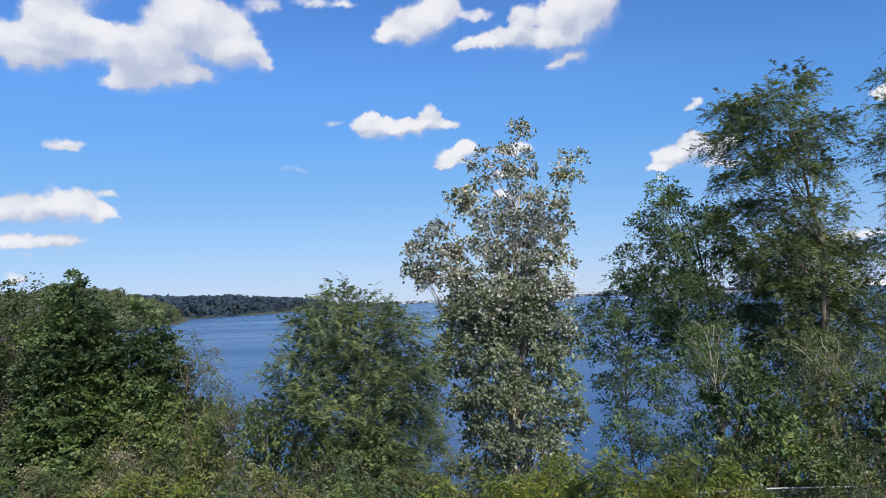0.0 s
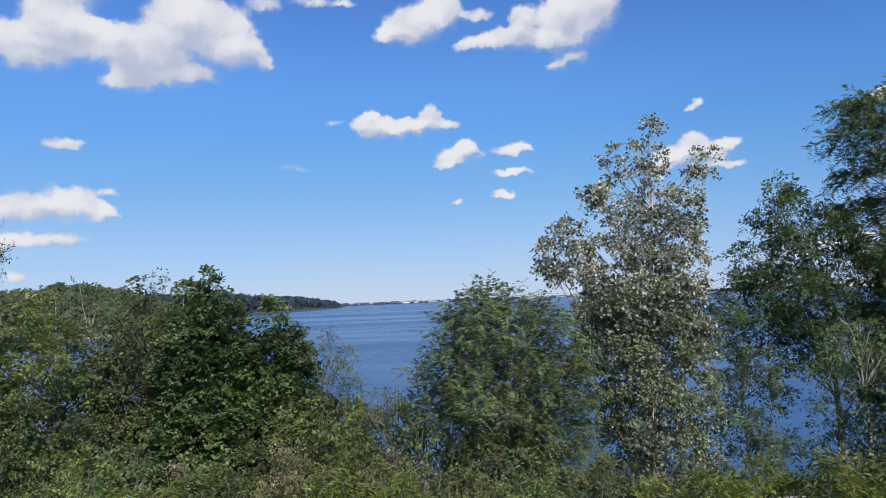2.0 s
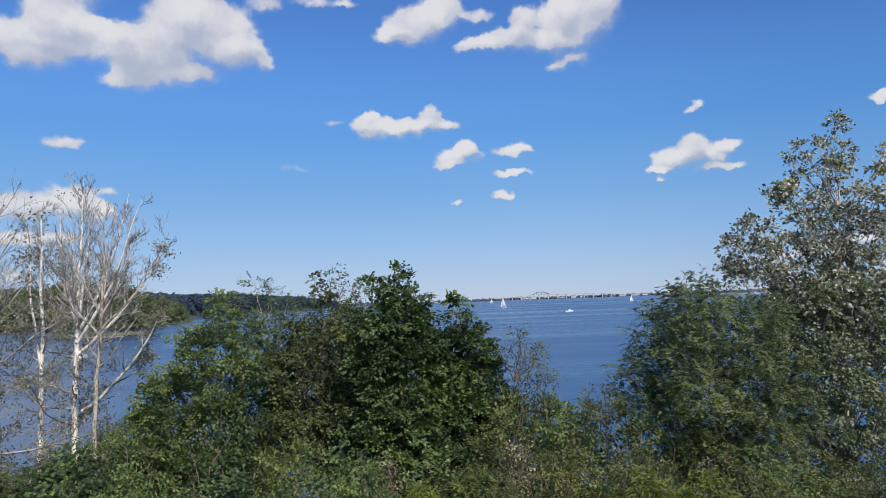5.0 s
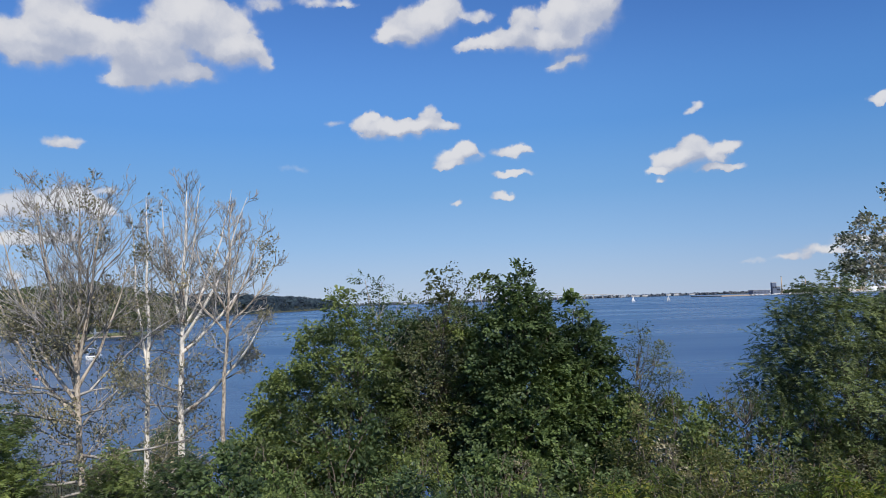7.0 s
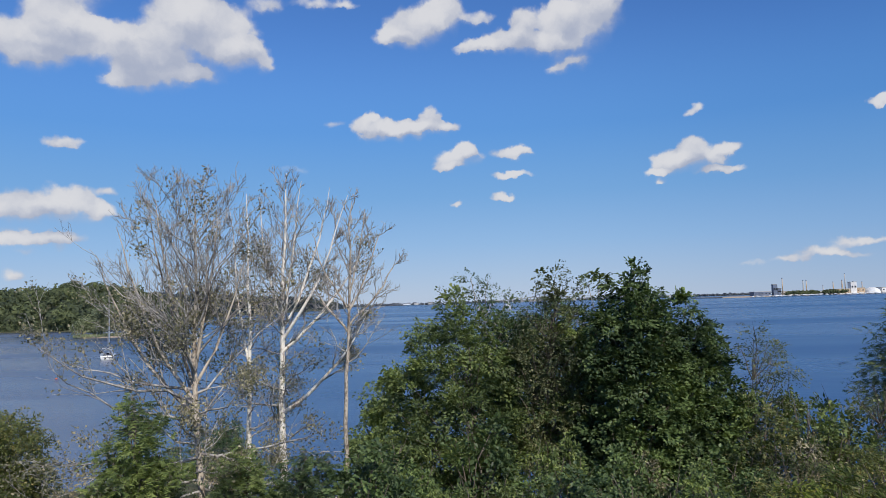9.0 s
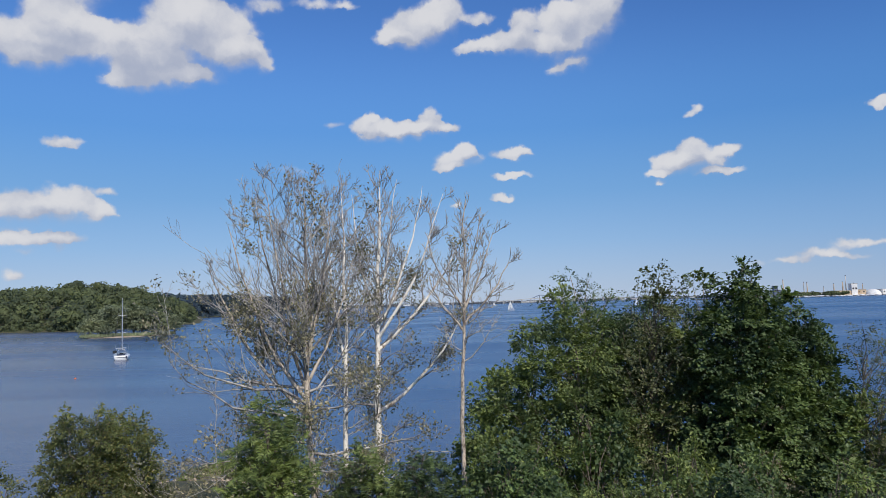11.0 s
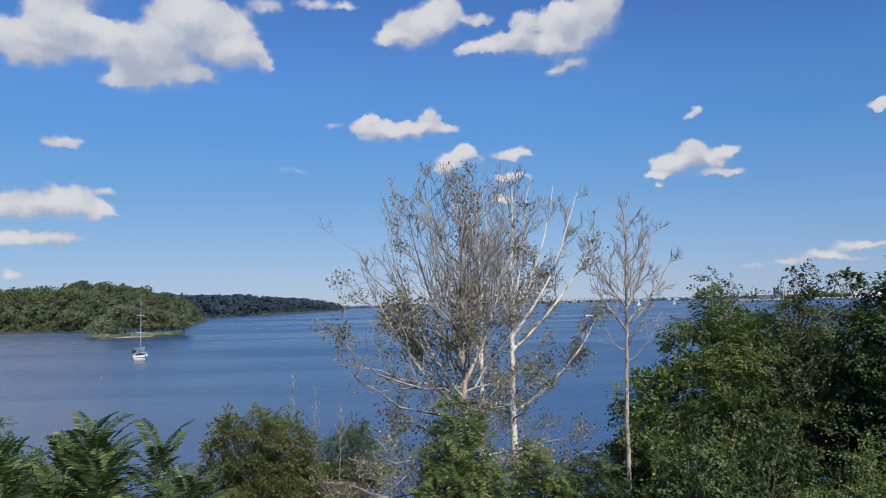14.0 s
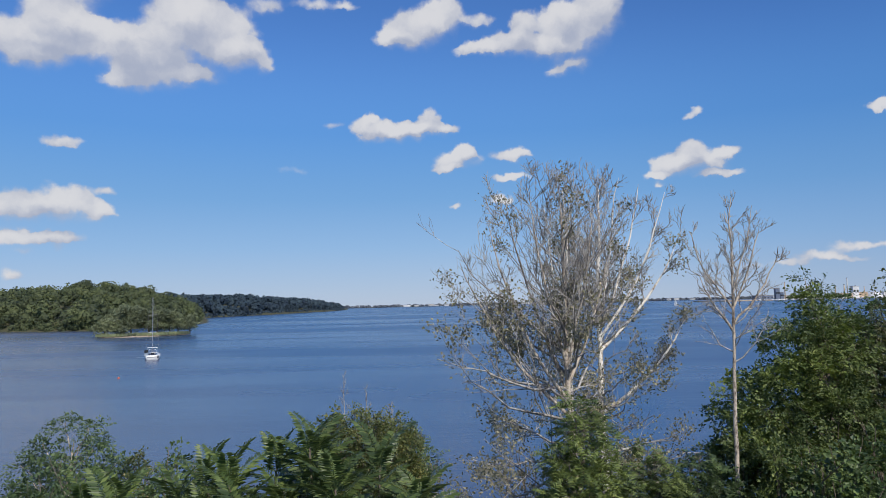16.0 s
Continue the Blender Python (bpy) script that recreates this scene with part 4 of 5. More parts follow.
def bare_tree(seed, base, top, label, bark, leaders=(), boughs=40, first=0.18, reach=3.3, girth=0.13, lean=0.0, leafy=0.0, leaf_low=0.0, side=9, fine=(6, 4, 1), name="bare_tree"):
    """A dying tree: a trunk that runs to the top, level boughs below and steeper ones above, side leaders
    (across, away, share of height, where on the trunk), fine twigs and few leaves left."""
    rng = np.random.default_rng(seed)
    x, y = base
    z = float(bank(x, y))
    t = thing(name, (x, y, z), label, "tree", "dying trees on the bank")
    h = top - z - 0.35
    q = np.linspace(0, 1, 16)
    trunk = np.stack([lean * q, 0 * q, -0.3 + (h + 0.3) * q], 1)
    trunk[2:] += np.cumsum(rng.normal(size=(14, 3)) * np.array([0.045, 0.045, 0]), axis=0) * 0.8
    tr = girth * (1 - q) ** 0.75 + 0.010
    raw("trunk", *tubes(trunk[None], tr[None], 8), bark, t, "", True)
    at = lambda s: np.array([np.interp(s, q, trunk[:, k]) for k in range(3)])
    # boughs along the trunk
    A, Ra = [], []
    for k in range(boughs):
        s = first + (0.97 - first) * (k + rng.uniform(0, 1)) / boughs
        tilt = radians(np.interp(s, [0.15, 0.42, 0.55, 1.0], [88, 76, 54, 36]) + rng.normal() * 7)
        turn = 2.4 * k + rng.normal() * 0.4
        L = reach * np.interp(s, [0.1, 0.3, 0.45, 0.65, 1.0], [0.8, 1.1, 1.0, 0.80, 0.20]) * rng.uniform(0.6, 1.15)
        d = np.array([math.sin(tilt) * math.cos(turn), math.sin(tilt) * math.sin(turn), math.cos(tilt)])
        w = np.linspace(0, 1, 7)[:, None]
        P = at(s) + d * w * L + np.array([0, 0, np.interp(s, [0.2, 0.5], [-0.02, 0.26])]) * w ** 2 * L
        P[1:] += np.cumsum(rng.normal(size=(6, 3)) * 0.035 * L, axis=0)
        r = min(0.0115 * L + 0.010, np.interp(s, q, tr) * 0.7)
        A.append(P), Ra.append(np.linspace(r * 0.9, 0.009, 7))
    for dx, dy, share, start in leaders:
        a, b = at(start), np.array([dx, dy, h * share])
        w = np.linspace(0, 1, 10)[:, None]
        mid = a + (b - a) * np.array([0.70, 0.70, 0.42])
        C = a * (1 - w) ** 2 + 2 * mid * w * (1 - w) + b * w ** 2
        C[1:-1] += np.cumsum(rng.normal(size=(8, 3)) * 0.03, axis=0)
        r = np.interp(start, q, tr) * 0.66 * (1 - np.linspace(0, 1, 10)) ** 0.8 + 0.008
        raw("leader", *tubes(C[None], r[None], 6), bark, t, "", True)
        S, Q = sprout(rng, C[None], r[None], side, 0.12, 0.97, reach * 0.52, 46, 0.16, n=7, thin=0.55, bend=0.18, fade=0.6, rmin=0.012)
        A.extend(S), Ra.extend(Q)
    A, Ra = np.stack(A), np.stack(Ra)
    for k in range(len(A)):
        raw("limb", *tubes(A[k:k + 1], Ra[k:k + 1], 4), TWIG, t, "", True)
    size = np.linalg.norm(A[:, -1] - A[:, 0], axis=1)
    B, Rb = sprout(rng, A, Ra, fine[0], 0.15, 1.0, np.repeat(size, fine[0]) * 0.48, 42, 0.16, n=4, thin=0.6, bend=0.16, fade=0.5, rmin=0.0100)
    size = np.linalg.norm(B[:, -1] - B[:, 0], axis=1)
    C, Rc = sprout(rng, B, Rb, fine[1], 0.1, 1.0, np.repeat(size, fine[1]) * 0.55, 38, 0.16, n=3, thin=0.7, bend=0.10, rmin=0.0072)
    D, Rd = sprout(rng, C, Rc, fine[2], 0.3, 1.0, 0.18, 40, 0.2, n=2, thin=0.8, rmin=0.0055)
    tagged(raw("twig_crown", *join([tubes(B, Rb, 3), tubes(C, Rc, 3), tubes(D, Rd, 3)]), TWIG, t, "fine grey leafless twigs", True), kind="stuff")
    E = np.concatenate([C[:, -1], C[:, 1], B[:, 2]])
    O = np.concatenate([C[:, -1] - C[:, 0], C[:, -1] - C[:, 0], B[:, -1] - B[:, 0]])
    patchy = np.sin(E[:, 0] * 3.3 + seed) + 0.6 * np.sin(E[:, 2] * 1.7 + seed) + np.sin(E[:, 1] * 2.6)
    low = np.clip(1.25 - E[:, 2] / (h * 0.62), 0, 0.6)
    keep = rng.random(len(E)) < leaf_low * low * (0.5 + 0.3 * patchy)
    # leaves hang on in a few upright shoots as well
    keep |= (patchy > 1.2) & (rng.random(len(E)) < leafy * 0.3)
    if keep.any():
        k = np.repeat(np.flatnonzero(keep), 11)
        size = rng.uniform(0.06, 0.12, len(k))
        raw("sparse_foliage", *leaves(E[k] + rng.normal(size=(len(k), 3)) * 0.13, unit(O[k]) + rng.normal(size=(len(k), 3)), rng.normal(size=(len(k), 3)) + SUNWARD * 0.6, size, size * 0.7), GREYGREEN, t, "few dull leaves still clinging on")
    return t


# ---------------------------------------------------------------- bushes


def bush(seed, at, r, h, mat, label, leaf=0.11, slim=0.7, density=20, per=12, size=0.42, spray=0.42, name="bush", group="shrubs on the slope", stems=7, droop=0.3, ruffle=0.32, rise=0.35):
    """Several stems from one foot under a mound of leafy lobes."""
    rng = np.random.default_rng(seed)
    t = thing(name, at, label, "shrub", group)
    rows = [(0.1 * h, -0.85 * r, 0.85 * r), (0.4 * h, -r, r), (0.7 * h, -0.75 * r, 0.7 * r), (0.9 * h, -0.45 * r, 0.4 * r), (h, -0.15 * r, 0.2 * r)]
    lobes = outline_lobes(rng, rows, size, 1.0, 0.62, 34)
    for a, b, c, q in sorted(lobes, key=lambda v: -v[2])[:stems]:
        P = wander(rng, (rng.normal() * 0.12, rng.normal() * 0.12, -0.25), (a, b, c + q * 0.8), 5, 0.1)[None]
        R = np.linspace(0.035, 0.008, 5)[None]
        S, Q = sprout(rng, P, R, 4, 0.25, 1, r * 0.6, 45, 0.4, n=3, rmin=0.004)
        raw("stem", *join([tubes(P, R, 5), tubes(S, Q, 3)]), BARK, t, "", True)
    # long shoots that stand out of the mound
    tall = [(a + rng.normal() * 0.12, b, c + q * k, 0.14) for a, b, c, q in lobes if c > 0.5 * h and rng.random() < 0.5 for k in (0.7, 0.95, 1.2)]
    V, F = join([sprays(rng, lobes, density * 2.3, spray, leaf * 0.76, int(per * 1.2), slim, rise, droop, ruffle), sprays(rng, tall, 170, spray * 0.5, leaf * 0.76, 8, slim, 0.6, droop, ruffle)])
    V[:, 2] = np.maximum(V[:, 2], 0.05)
    raw("foliage", V, F, mat, t)
    return t


def sumac_leaf_mesh(rng, length, pairs):
    """One feather leaf: an arched stalk with pointed leaflets in pairs, along +x."""
    s = np.linspace(0, 1, 9)
    stalk = np.stack([length * s * (1 - 0.12 * s), 0 * s, length * (0.30 * s - 0.46 * s ** 2)], 1)[None]
    V1, F1 = tubes(stalk, np.linspace(0.007, 0.002, 9)[None], 3)
    pos, way, nor, ln = [], [], [], []
    for k in np.linspace(0.16, 1.0, pairs):
        p = np.array([length * k * (1 - 0.12 * k), 0, length * (0.30 * k - 0.46 * k ** 2)])
        for sg in (-1, 1):
            pos.append(p)
            way.append((0.42 + rng.normal() * 0.06, sg, -0.28 + rng.normal() * 0.08))
            nor.append((rng.normal() * 0.12, -sg * 0.1, 1))
            ln.append(length * 0.20 * (1.1 - 0.75 * (k - 0.4) ** 2 * 1.6) * rng.uniform(0.9, 1.1))
    ln = np.array(ln)
    V2, F2 = leaves(np.array(pos), np.array(way), np.array(nor), ln, ln * 0.27, 0.12)
    Fq = np.concatenate([F1[:, [0, 1, 2]], F1[:, [0, 2, 3]]])
    V, F = join([(V1, Fq), (V2, F2)])
    me = bpy.data.meshes.new("sumac_leaf")
    me.from_pydata(V.tolist(), [], F.tolist())
    me.materials.append(SUMAC)
    return me


def sumacs():
    rng = np.random.default_rng(77)
    kinds = [sumac_leaf_mesh(rng, L, p) for L, p in ((0.78, 18), (0.70, 17), (0.86, 19), (0.62, 15))]
    spots = [(-32.15, 9.5, 10.05), (-32.85, 9.9, 9.72), (-33.25, 9.3, 9.62), (-34.1, 9.6, 9.35), (-32.5, 10.2, 9.35), (-34.9, 9.2, 9.2), (-32.45, 8.9, 9.25), (-33.6, 9.0, 9.1),
             (-35.7, 9.9, 9.1), (-33.0, 8.7, 9.2), (-36.6, 9.4, 8.9), (-35.3, 10.3, 9.1), (-37.6, 10.0, 8.8), (-34.6, 8.7, 8.9), (-31.3, 9.6, 9.75), (-31.75, 9.0, 9.6), (-30.8, 9.3, 9.35), (-33.7, 9.8, 9.5), (-31.9, 9.9, 9.85), (-31.2, 8.8, 9.1), (-35.9, 8.9, 8.9)]
    for x, y, top in spots:
        z = float(bank(x, y))
        t = thing("sumac", (x, y, z), "young sumac with long dark feathery leaves on a bare stem", "shrub", "sumacs on the slope")
        h = top - z - 0.36
        P = wander(rng, (0, 0, -0.2), (rng.normal() * 0.12, rng.normal() * 0.12, h), 6, 0.04)
        raw("stem", *tubes(P[None], np.linspace(0.032, 0.014, 6)[None], 6), BARK, t, "", True)
        n = int(rng.integers(27, 33))
        for k in range(n):
            s = 1 - 0.62 * (k / n) ** 1.25
            at = P[0] * (1 - s) + P[-1] * s
            turn = 137.5 * k + rng.uniform(-15, 15)
            rise = -64 + 66 * (k / n) ** 0.75 + rng.uniform(-10, 10)
            leaf = new("leaf", kinds[int(rng.integers(4))])
            leaf.parent = t
            leaf.matrix_basis = pose(*at, 0, 0, turn) @ pose(0, 0, 0, rng.uniform(-15, 15), rise, 0)


# ---------------------------------------------------------------- fence


def fence():
    """Chain-link fence along the railway, mostly overgrown."""
    t = thing("chain_link_fence", (0, 17.5, 0), "galvanised chain-link fence with a top rail, overgrown by shrubs", "fence")
    z = lambda x: 6.15 + 0.012 * (8 - x) - 0.24 * min(max((6.5 - x) / 3, 0), 1)
    xs = np.arange(-44, 21, 3.05)
    for x in xs:
        g = float(bank(x, 17.5))
        raw("post", *rod((x, 0, g - 0.3), (x, 0, z(x) + 0.08), 0.035, 8), STEEL, t, "", True)
        part("cap", cone(0.045, 0.01, 0.07, (x, 0, z(x) + 0.08), 8), STEEL, t)
    for a, b in zip(xs[:-1], xs[1:]):
        raw("top_rail", *rod((a, 0, z(a)), (b, 0, z(b)), 0.024, 8), STEEL, t, "", True)
        n = 34
        lo = float(min(bank(a, 17.5), bank(b, 17.5)))
        top = z((a + b) / 2)
        hgt = top - lo
        s = np.linspace(a - hgt, b, n + 20)
        seg = []
        for q in s:
            for sg in (0, 1):
                x0, x1 = (q, q + hgt) if sg == 0 else (q + hgt, q)
                z0, z1 = lo, top
                # clip the slanting wire to its bay
                ta = [0.0, 1.0]
                for lim, hi in ((a, False), (b, True)):
                    r = (lim - x0) / (x1 - x0)
                    if (x1 > x0) == hi:
                        ta[1] = min(ta[1], r)
                    else:
                        ta[0] = max(ta[0], r)
                if ta[1] - ta[0] > 0.02:
                    seg.append([(x0 + (x1 - x0) * w, 0.012 * (1 if sg else -1), z0 + (z1 - z0) * w) for w in ta])
        seg = np.array(seg)
        raw("wire_mesh", *tubes(seg, np.full(seg.shape[:2], 0.003), 3), STEEL, t)


# ---------------------------------------------------------------- putting it together
far_woods()
islet()
boathouse((-366, 497, 0.5))
bridge()
far_town()
works()
yacht((-107.3, 171.5, -0.05), 24)
sailing_boat((38, 900, -0.05), 70, "white sailing boat under full sail far out")
sailing_boat((268, 1180, -0.05), 100, "small white sailing boat far out on the lake", 0.75)
sailing_boat((318, 1150, -0.05), 60, "small white sailing boat far out on the lake", 0.75)
sailing_boat((60, 1900, -0.05), 80, "small white sailing boat far out on the lake")
motor_boat((66, 520, -0.05), -75)
buoy((-91.2, 122.3, 0.02))

# tall trees where the bank begins
feather_tree(101, (13.1, 26), [(16.7, -0.3, 0.8), (15.9, -1.7, 1.6), (14.8, -2.8, 2.1), (14.0, -3.3, 2.2), (12.9, -3.0, 2.1), (10.8, -2.6, 2.4), (8.6, -2.4, 2.6), (6.5, -1.8, 2.4)], 1.15,
             LOCUST, "tall black locust with airy dark green foliage and a pale trunk", 14, 0.75, 0.36, 5, 0.125, 0.17, "locust_tree", BARK, (0.3, 0), gap=0.71, flat=0.40, per=6)
green_tree(102, (10.4, 27.4), [(12.9, -2.0, -1.0), (12.2, -2.5, 0.2), (11.3, -3.1, 1.0), (10.2, -3.6, 1.8), (9.3, -3.9, 2.2), (8.3, -2.8, 2.2), (7.0, -2.2, 2.0), (5.0, -1.6, 2.0)], 0.90,
           DEEP, "dark green broad tree with layered airy boughs", 0.18, 0.65, 19, 16, 0.62, BARK, 0.15, lean=(0.4, 0), flat=0.36, gap=0.78, rise=0.05)
feather_tree(103, (17.4, 25), [(17.4, -0.5, 0.9), (16.0, -1.1, 1.6), (14.0, -1.5, 2.2), (12.0, -1.6, 2.2), (10.0, -1.6, 2.2), (8.0, -1.6, 1.8), (6.0, -1.2, 1.4)], 1.1,
             LOCUST, "tall slender locust with dark feathery foliage", 13, 0.75, 0.36, 5, 0.125, 0.15, "locust_tree", BARK, gap=0.72, flat=0.40, per=6)
green_tree(104, (7.4, 28), [(9.2, -1.1, 0.7), (8.6, -2.1, 1.8), (7.9, -2.4, 2.0), (7.0, -2.0, 1.7), (5.5, -1.7, 1.5), (4.0, -1.4, 1.6), (2.5, -1.2, 1.8)], 0.75,
           DEEP, "small dark tree with flat airy tiers of leaves", 0.18, 0.6, 16, 15, 0.6, BARK, 0.07, flat=0.35, gap=0.80, rise=0.05, most=60)
green_tree(105, (8.3, 22), [(6.8, -0.5, 0.6), (6.0, -1.2, 1.3), (4.6, -1.5, 1.8), (3.0, -1.4, 2.0), (1.8, -1.2, 1.8)], 0.6,
           MAPLE, "young tree with pale forked stems and green leaves", 0.13, 0.6, 18, 12, 0.5, PALE, 0.08, gap=0.74, most=60)
green_tree(106, (11.6, 21.4), [(6.2, -0.9, 0.9), (5.2, -1.7, 1.9), (4.0, -2.2, 2.4), (2.4, -2.0, 2.8), (1.2, -1.6, 2.4)], 0.65,
           LOCUST, "leafy green young tree among the undergrowth", 0.13, 0.55, 18, 13, 0.5, PALE, 0.07, gap=0.70, most=70)
green_tree(107, (15.2, 21), [(7.0, -0.8, 0.8), (6.0, -1.5, 1.9), (4.6, -2.0, 2.4), (3.0, -1.8, 2.8), (1.6, -1.6, 2.4)], 0.65,
           OLIVE, "olive green young tree among the undergrowth", 0.13, 0.6, 18, 13, 0.5, BARK, 0.07, gap=0.70, most=70)
green_tree(108, (15.0, 29.5), [(11.6, -0.9, 1.0), (10.2, -2.0, 2.2), (8.2, -2.9, 3.2), (6.4, -2.9, 3.6), (5.0, -2.6, 3.2)], 0.85,
           DEEP, "dark green tree behind the taller locusts", 0.16, 0.7, 14, 13, 0.7, BARK, 0.13, gap=0.74, most=60)

# silver poplar; its shaded lower crown is added as a second, duller green tree
green_tree(110, (1.9, 23.8), [(14.6, 0.4, 1.0), (13.9, 0.1, 1.4), (13.2, 0.0, 1.4), (12.4, -0.2, 1.5), (11.6, -0.6, 1.9), (11.0, -0.8, 2.4), (10.2, -1.2, 2.6), (9.2, -1.6, 2.6), (8.4, -2.0, 2.5), (7.0, -2.0, 2.4)], 0.46,
           SILVER, "tall silver poplar with pale grey-green shimmering leaves", 0.17, 0.85, 42, 8, 0.34, PALE, 0.11, "silver_poplar", (0.4, 0), "poplars", 0.35, 0.35, 0.7, 1.0, 0.98, 4, 16,
           boughs=([(10.8, -2.8, -1.6), (10.2, -3.2, -1.2), (9.5, -3.5, -1.2), (8.8, -3.0, -1.4)], [(13.4, -0.9, -0.3), (12.8, -0.9, 0.1), (12.2, -0.6, 0.2)], [(11.8, -1.7, -0.7), (11.2, -1.7, -0.3), (10.8, -1.2, -0.3)],
                   [(13.5, 2.4, 3.0), (12.9, 2.1, 3.2), (12.2, 2.0, 3.0), (11.5, 1.8, 2.6)]))
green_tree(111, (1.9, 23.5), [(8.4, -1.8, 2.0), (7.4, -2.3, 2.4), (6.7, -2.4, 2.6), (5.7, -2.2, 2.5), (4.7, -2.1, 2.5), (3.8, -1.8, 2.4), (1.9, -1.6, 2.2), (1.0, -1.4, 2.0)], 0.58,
           POPLAR, "lower crown of the silver poplar, shade put into its dull green leaves, few silver ones", 0.17, 0.85, 37, 9, 0.42, PALE, 0.09, "silver_poplar", (0.2, 0), "poplars", 0.3, 0.35, 0.7, 1.0, 0.88, 5, 8)

# round feathery locust beside them
feather_tree(120, (-2.9, 21.4), [(8.1, -0.8, 1.0), (7.7, -1.6, 1.8), (7.2, -2.2, 2.1), (6.6, -2.4, 2.3), (5.7, -2.7, 2.6), (4.8, -2.8, 2.8), (3.9, -2.5, 2.8), (3.0, -2.2, 2.8), (1.2, -1.8, 2.6)], 0.9,
             LOCUST, "rounded young locust with dense feathery green foliage", 20, 0.62, 0.28, 5, 0.095, 0.10, "locust_tree", BARK, gap=0.62, rise=0.25, flat=0.7)

# maple group
green_tree(130, (-12.55, 22.7), [(9.4, -0.15, 0.2), (9.0, -0.4, 0.45), (8.2, -1.0, 0.9), (7.6, -1.3, 1.1), (6.5, -1.7, 1.4), (5.0, -1.9, 1.6), (3.5, -2.2, 1.7), (1.5, -2.2, 1.8)], 0.60,
           MAPLE, "dense dark green maple with a pointed crown", 0.18, 0.85, 25, 16, 0.50, BARK, 0.13, "maple_tree", gap=0.60, flat=0.6, ruffle=0.22, rise=0.2, shoots=5)
green_tree(131, (-10.65, 23.6), [(8.3, -0.15, 0.15), (7.9, -0.4, 0.4), (7.2, -0.7, 0.9), (6.6, -1.0, 1.2), (5.7, -1.3, 1.6), (4.6, -1.5, 2.0), (2.2, -1.6, 2.1), (1.2, -1.5, 1.8)], 0.60,
           MAPLE, "rounded dark green maple", 0.18, 0.85, 25, 16, 0.50, BARK, 0.12, "maple_tree", gap=0.60, flat=0.6, ruffle=0.22, rise=0.2, shoots=4)
green_tree(135, (-13.9, 23.6), [(9.2, -0.2, 0.35), (8.5, -0.5, 0.6), (7.5, -0.9, 0.8), (6.0, -1.1, 1.0), (4.0, -1.1, 1.0), (2.0, -1.0, 1.0)], 0.5,
           LIME, "slim light green maple in the group", 0.15, 0.8, 22, 13, 0.5, PALE, 0.08, "maple_tree", gap=0.70, shoots=8, most=50)
green_tree(132, (-15.2, 23.8), [(9.4, -0.4, 0.9), (8.7, -0.9, 1.3), (7.9, -1.3, 1.5), (6.7, -1.6, 1.5), (5.1, -1.8, 1.4), (3.2, -1.8, 1.1)], 0.5,
           THIN, "thin-leaved grey-green tree with bare branches showing", 0.14, 0.7, 20, 9, 0.5, BARK, 0.09, gap=0.74, shoots=10, most=70, twigs=6)
green_tree(137, (-15.4, 25.6), [(8.6, -1.2, 1.0), (7.8, -2.0, 1.8), (6.5, -2.4, 2.2), (4.8, -2.6, 2.4), (3.0, -2.4, 2.4)], 0.9,
           DEEP, "dark green broadleaf tree behind the maples", 0.18, 0.75, 18, 16, 0.6, BARK, 0.12, gap=0.66, flat=0.55, shoots=6, most=60)
green_tree(136, (-17.2, 24.2), [(9.5, -0.9, -0.4), (9.0, -1.1, 0.1), (8.2, -0.8, 1.0), (7.2, -0.9, 1.2), (5.5, -1.0, 1.2), (3.0, -1.0, 1.2)], 0.42,
           DEEP, "dark slender tree with a tuft of leaves at its top", 0.14, 0.6, 26, 12, 0.48, PALE, 0.07, gap=0.80, flat=0.6, shoots=6, most=40)
green_tree(133, (-17.9, 22.8), [(8.6, -1.2, 0.2), (7.8, -1.7, 0.8), (7.1, -2.4, 0.9), (6.1, -3.0, 1.1), (5.2, -3.7, 1.2), (4.3, -4.2, 1.4), (2.3, -4.2, 1.6), (1.2, -3.8, 1.6)], 0.82,
           LIME, "bright green broadleaf tree with an uneven crown", 0.16, 0.7, 21, 16, 0.55, BARK, 0.11, gap=0.66, flat=0.6, ruffle=0.24, shoots=14)
green_tree(134, (-8.9, 22.8), [(7.2, -0.2, 0.5), (6.5, -0.4, 1.1), (5.5, -0.4, 1.5), (4.2, -0.3, 1.3), (3.4, -0.2, 1.0)], 0.36,
           THIN, "slender grey-green sapling with airy tiers of leaves", 0.13, 0.5, 40, 9, 0.42, BARK, 0.04, gap=0.95, most=26, flat=0.4)
green_tree(138, (-6.6, 20.0), [(4.9, -0.4, 0.6), (4.5, -0.6, 0.8), (3.9, -0.4, 0.6), (3.2, -0.2, 0.3)], 0.28,
           THIN, "thin sapling with a flat umbrella of sparse leaves", 0.11, 0.5, 46, 7, 0.34, BARK, 0.025, gap=1.0, most=14, flat=0.35)

# the dying trees
bare_tree(140, (-26.65, 21.4), 15.7, "dying tree with a fan of pale ascending limbs and few leaves", PALE,
          [(-3.4, 0.4, 0.80, 0.40), (-2.5, -0.4, 0.90, 0.44), (-1.9, 0.5, 0.98, 0.46), (-1.2, -0.5, 0.97, 0.52), (0.65, -0.3, 0.95, 0.52), (1.3, 0.4, 0.80, 0.48), (0.2, 0.7, 0.90, 0.55)],
          46, 0.17, 4.2, 0.115, 0.0, 0.7, 3.4, 7, (7, 4, 1))
bare_tree(141, (-26.2, 24.9), 16.1, "dying tree with slender pale stems and leafless twigs", WHITE_BARK, [(-0.7, 0.2, 0.95, 0.5)], 28, 0.30, 1.9, 0.11, 0.1, 0.6, 0.6, 8)
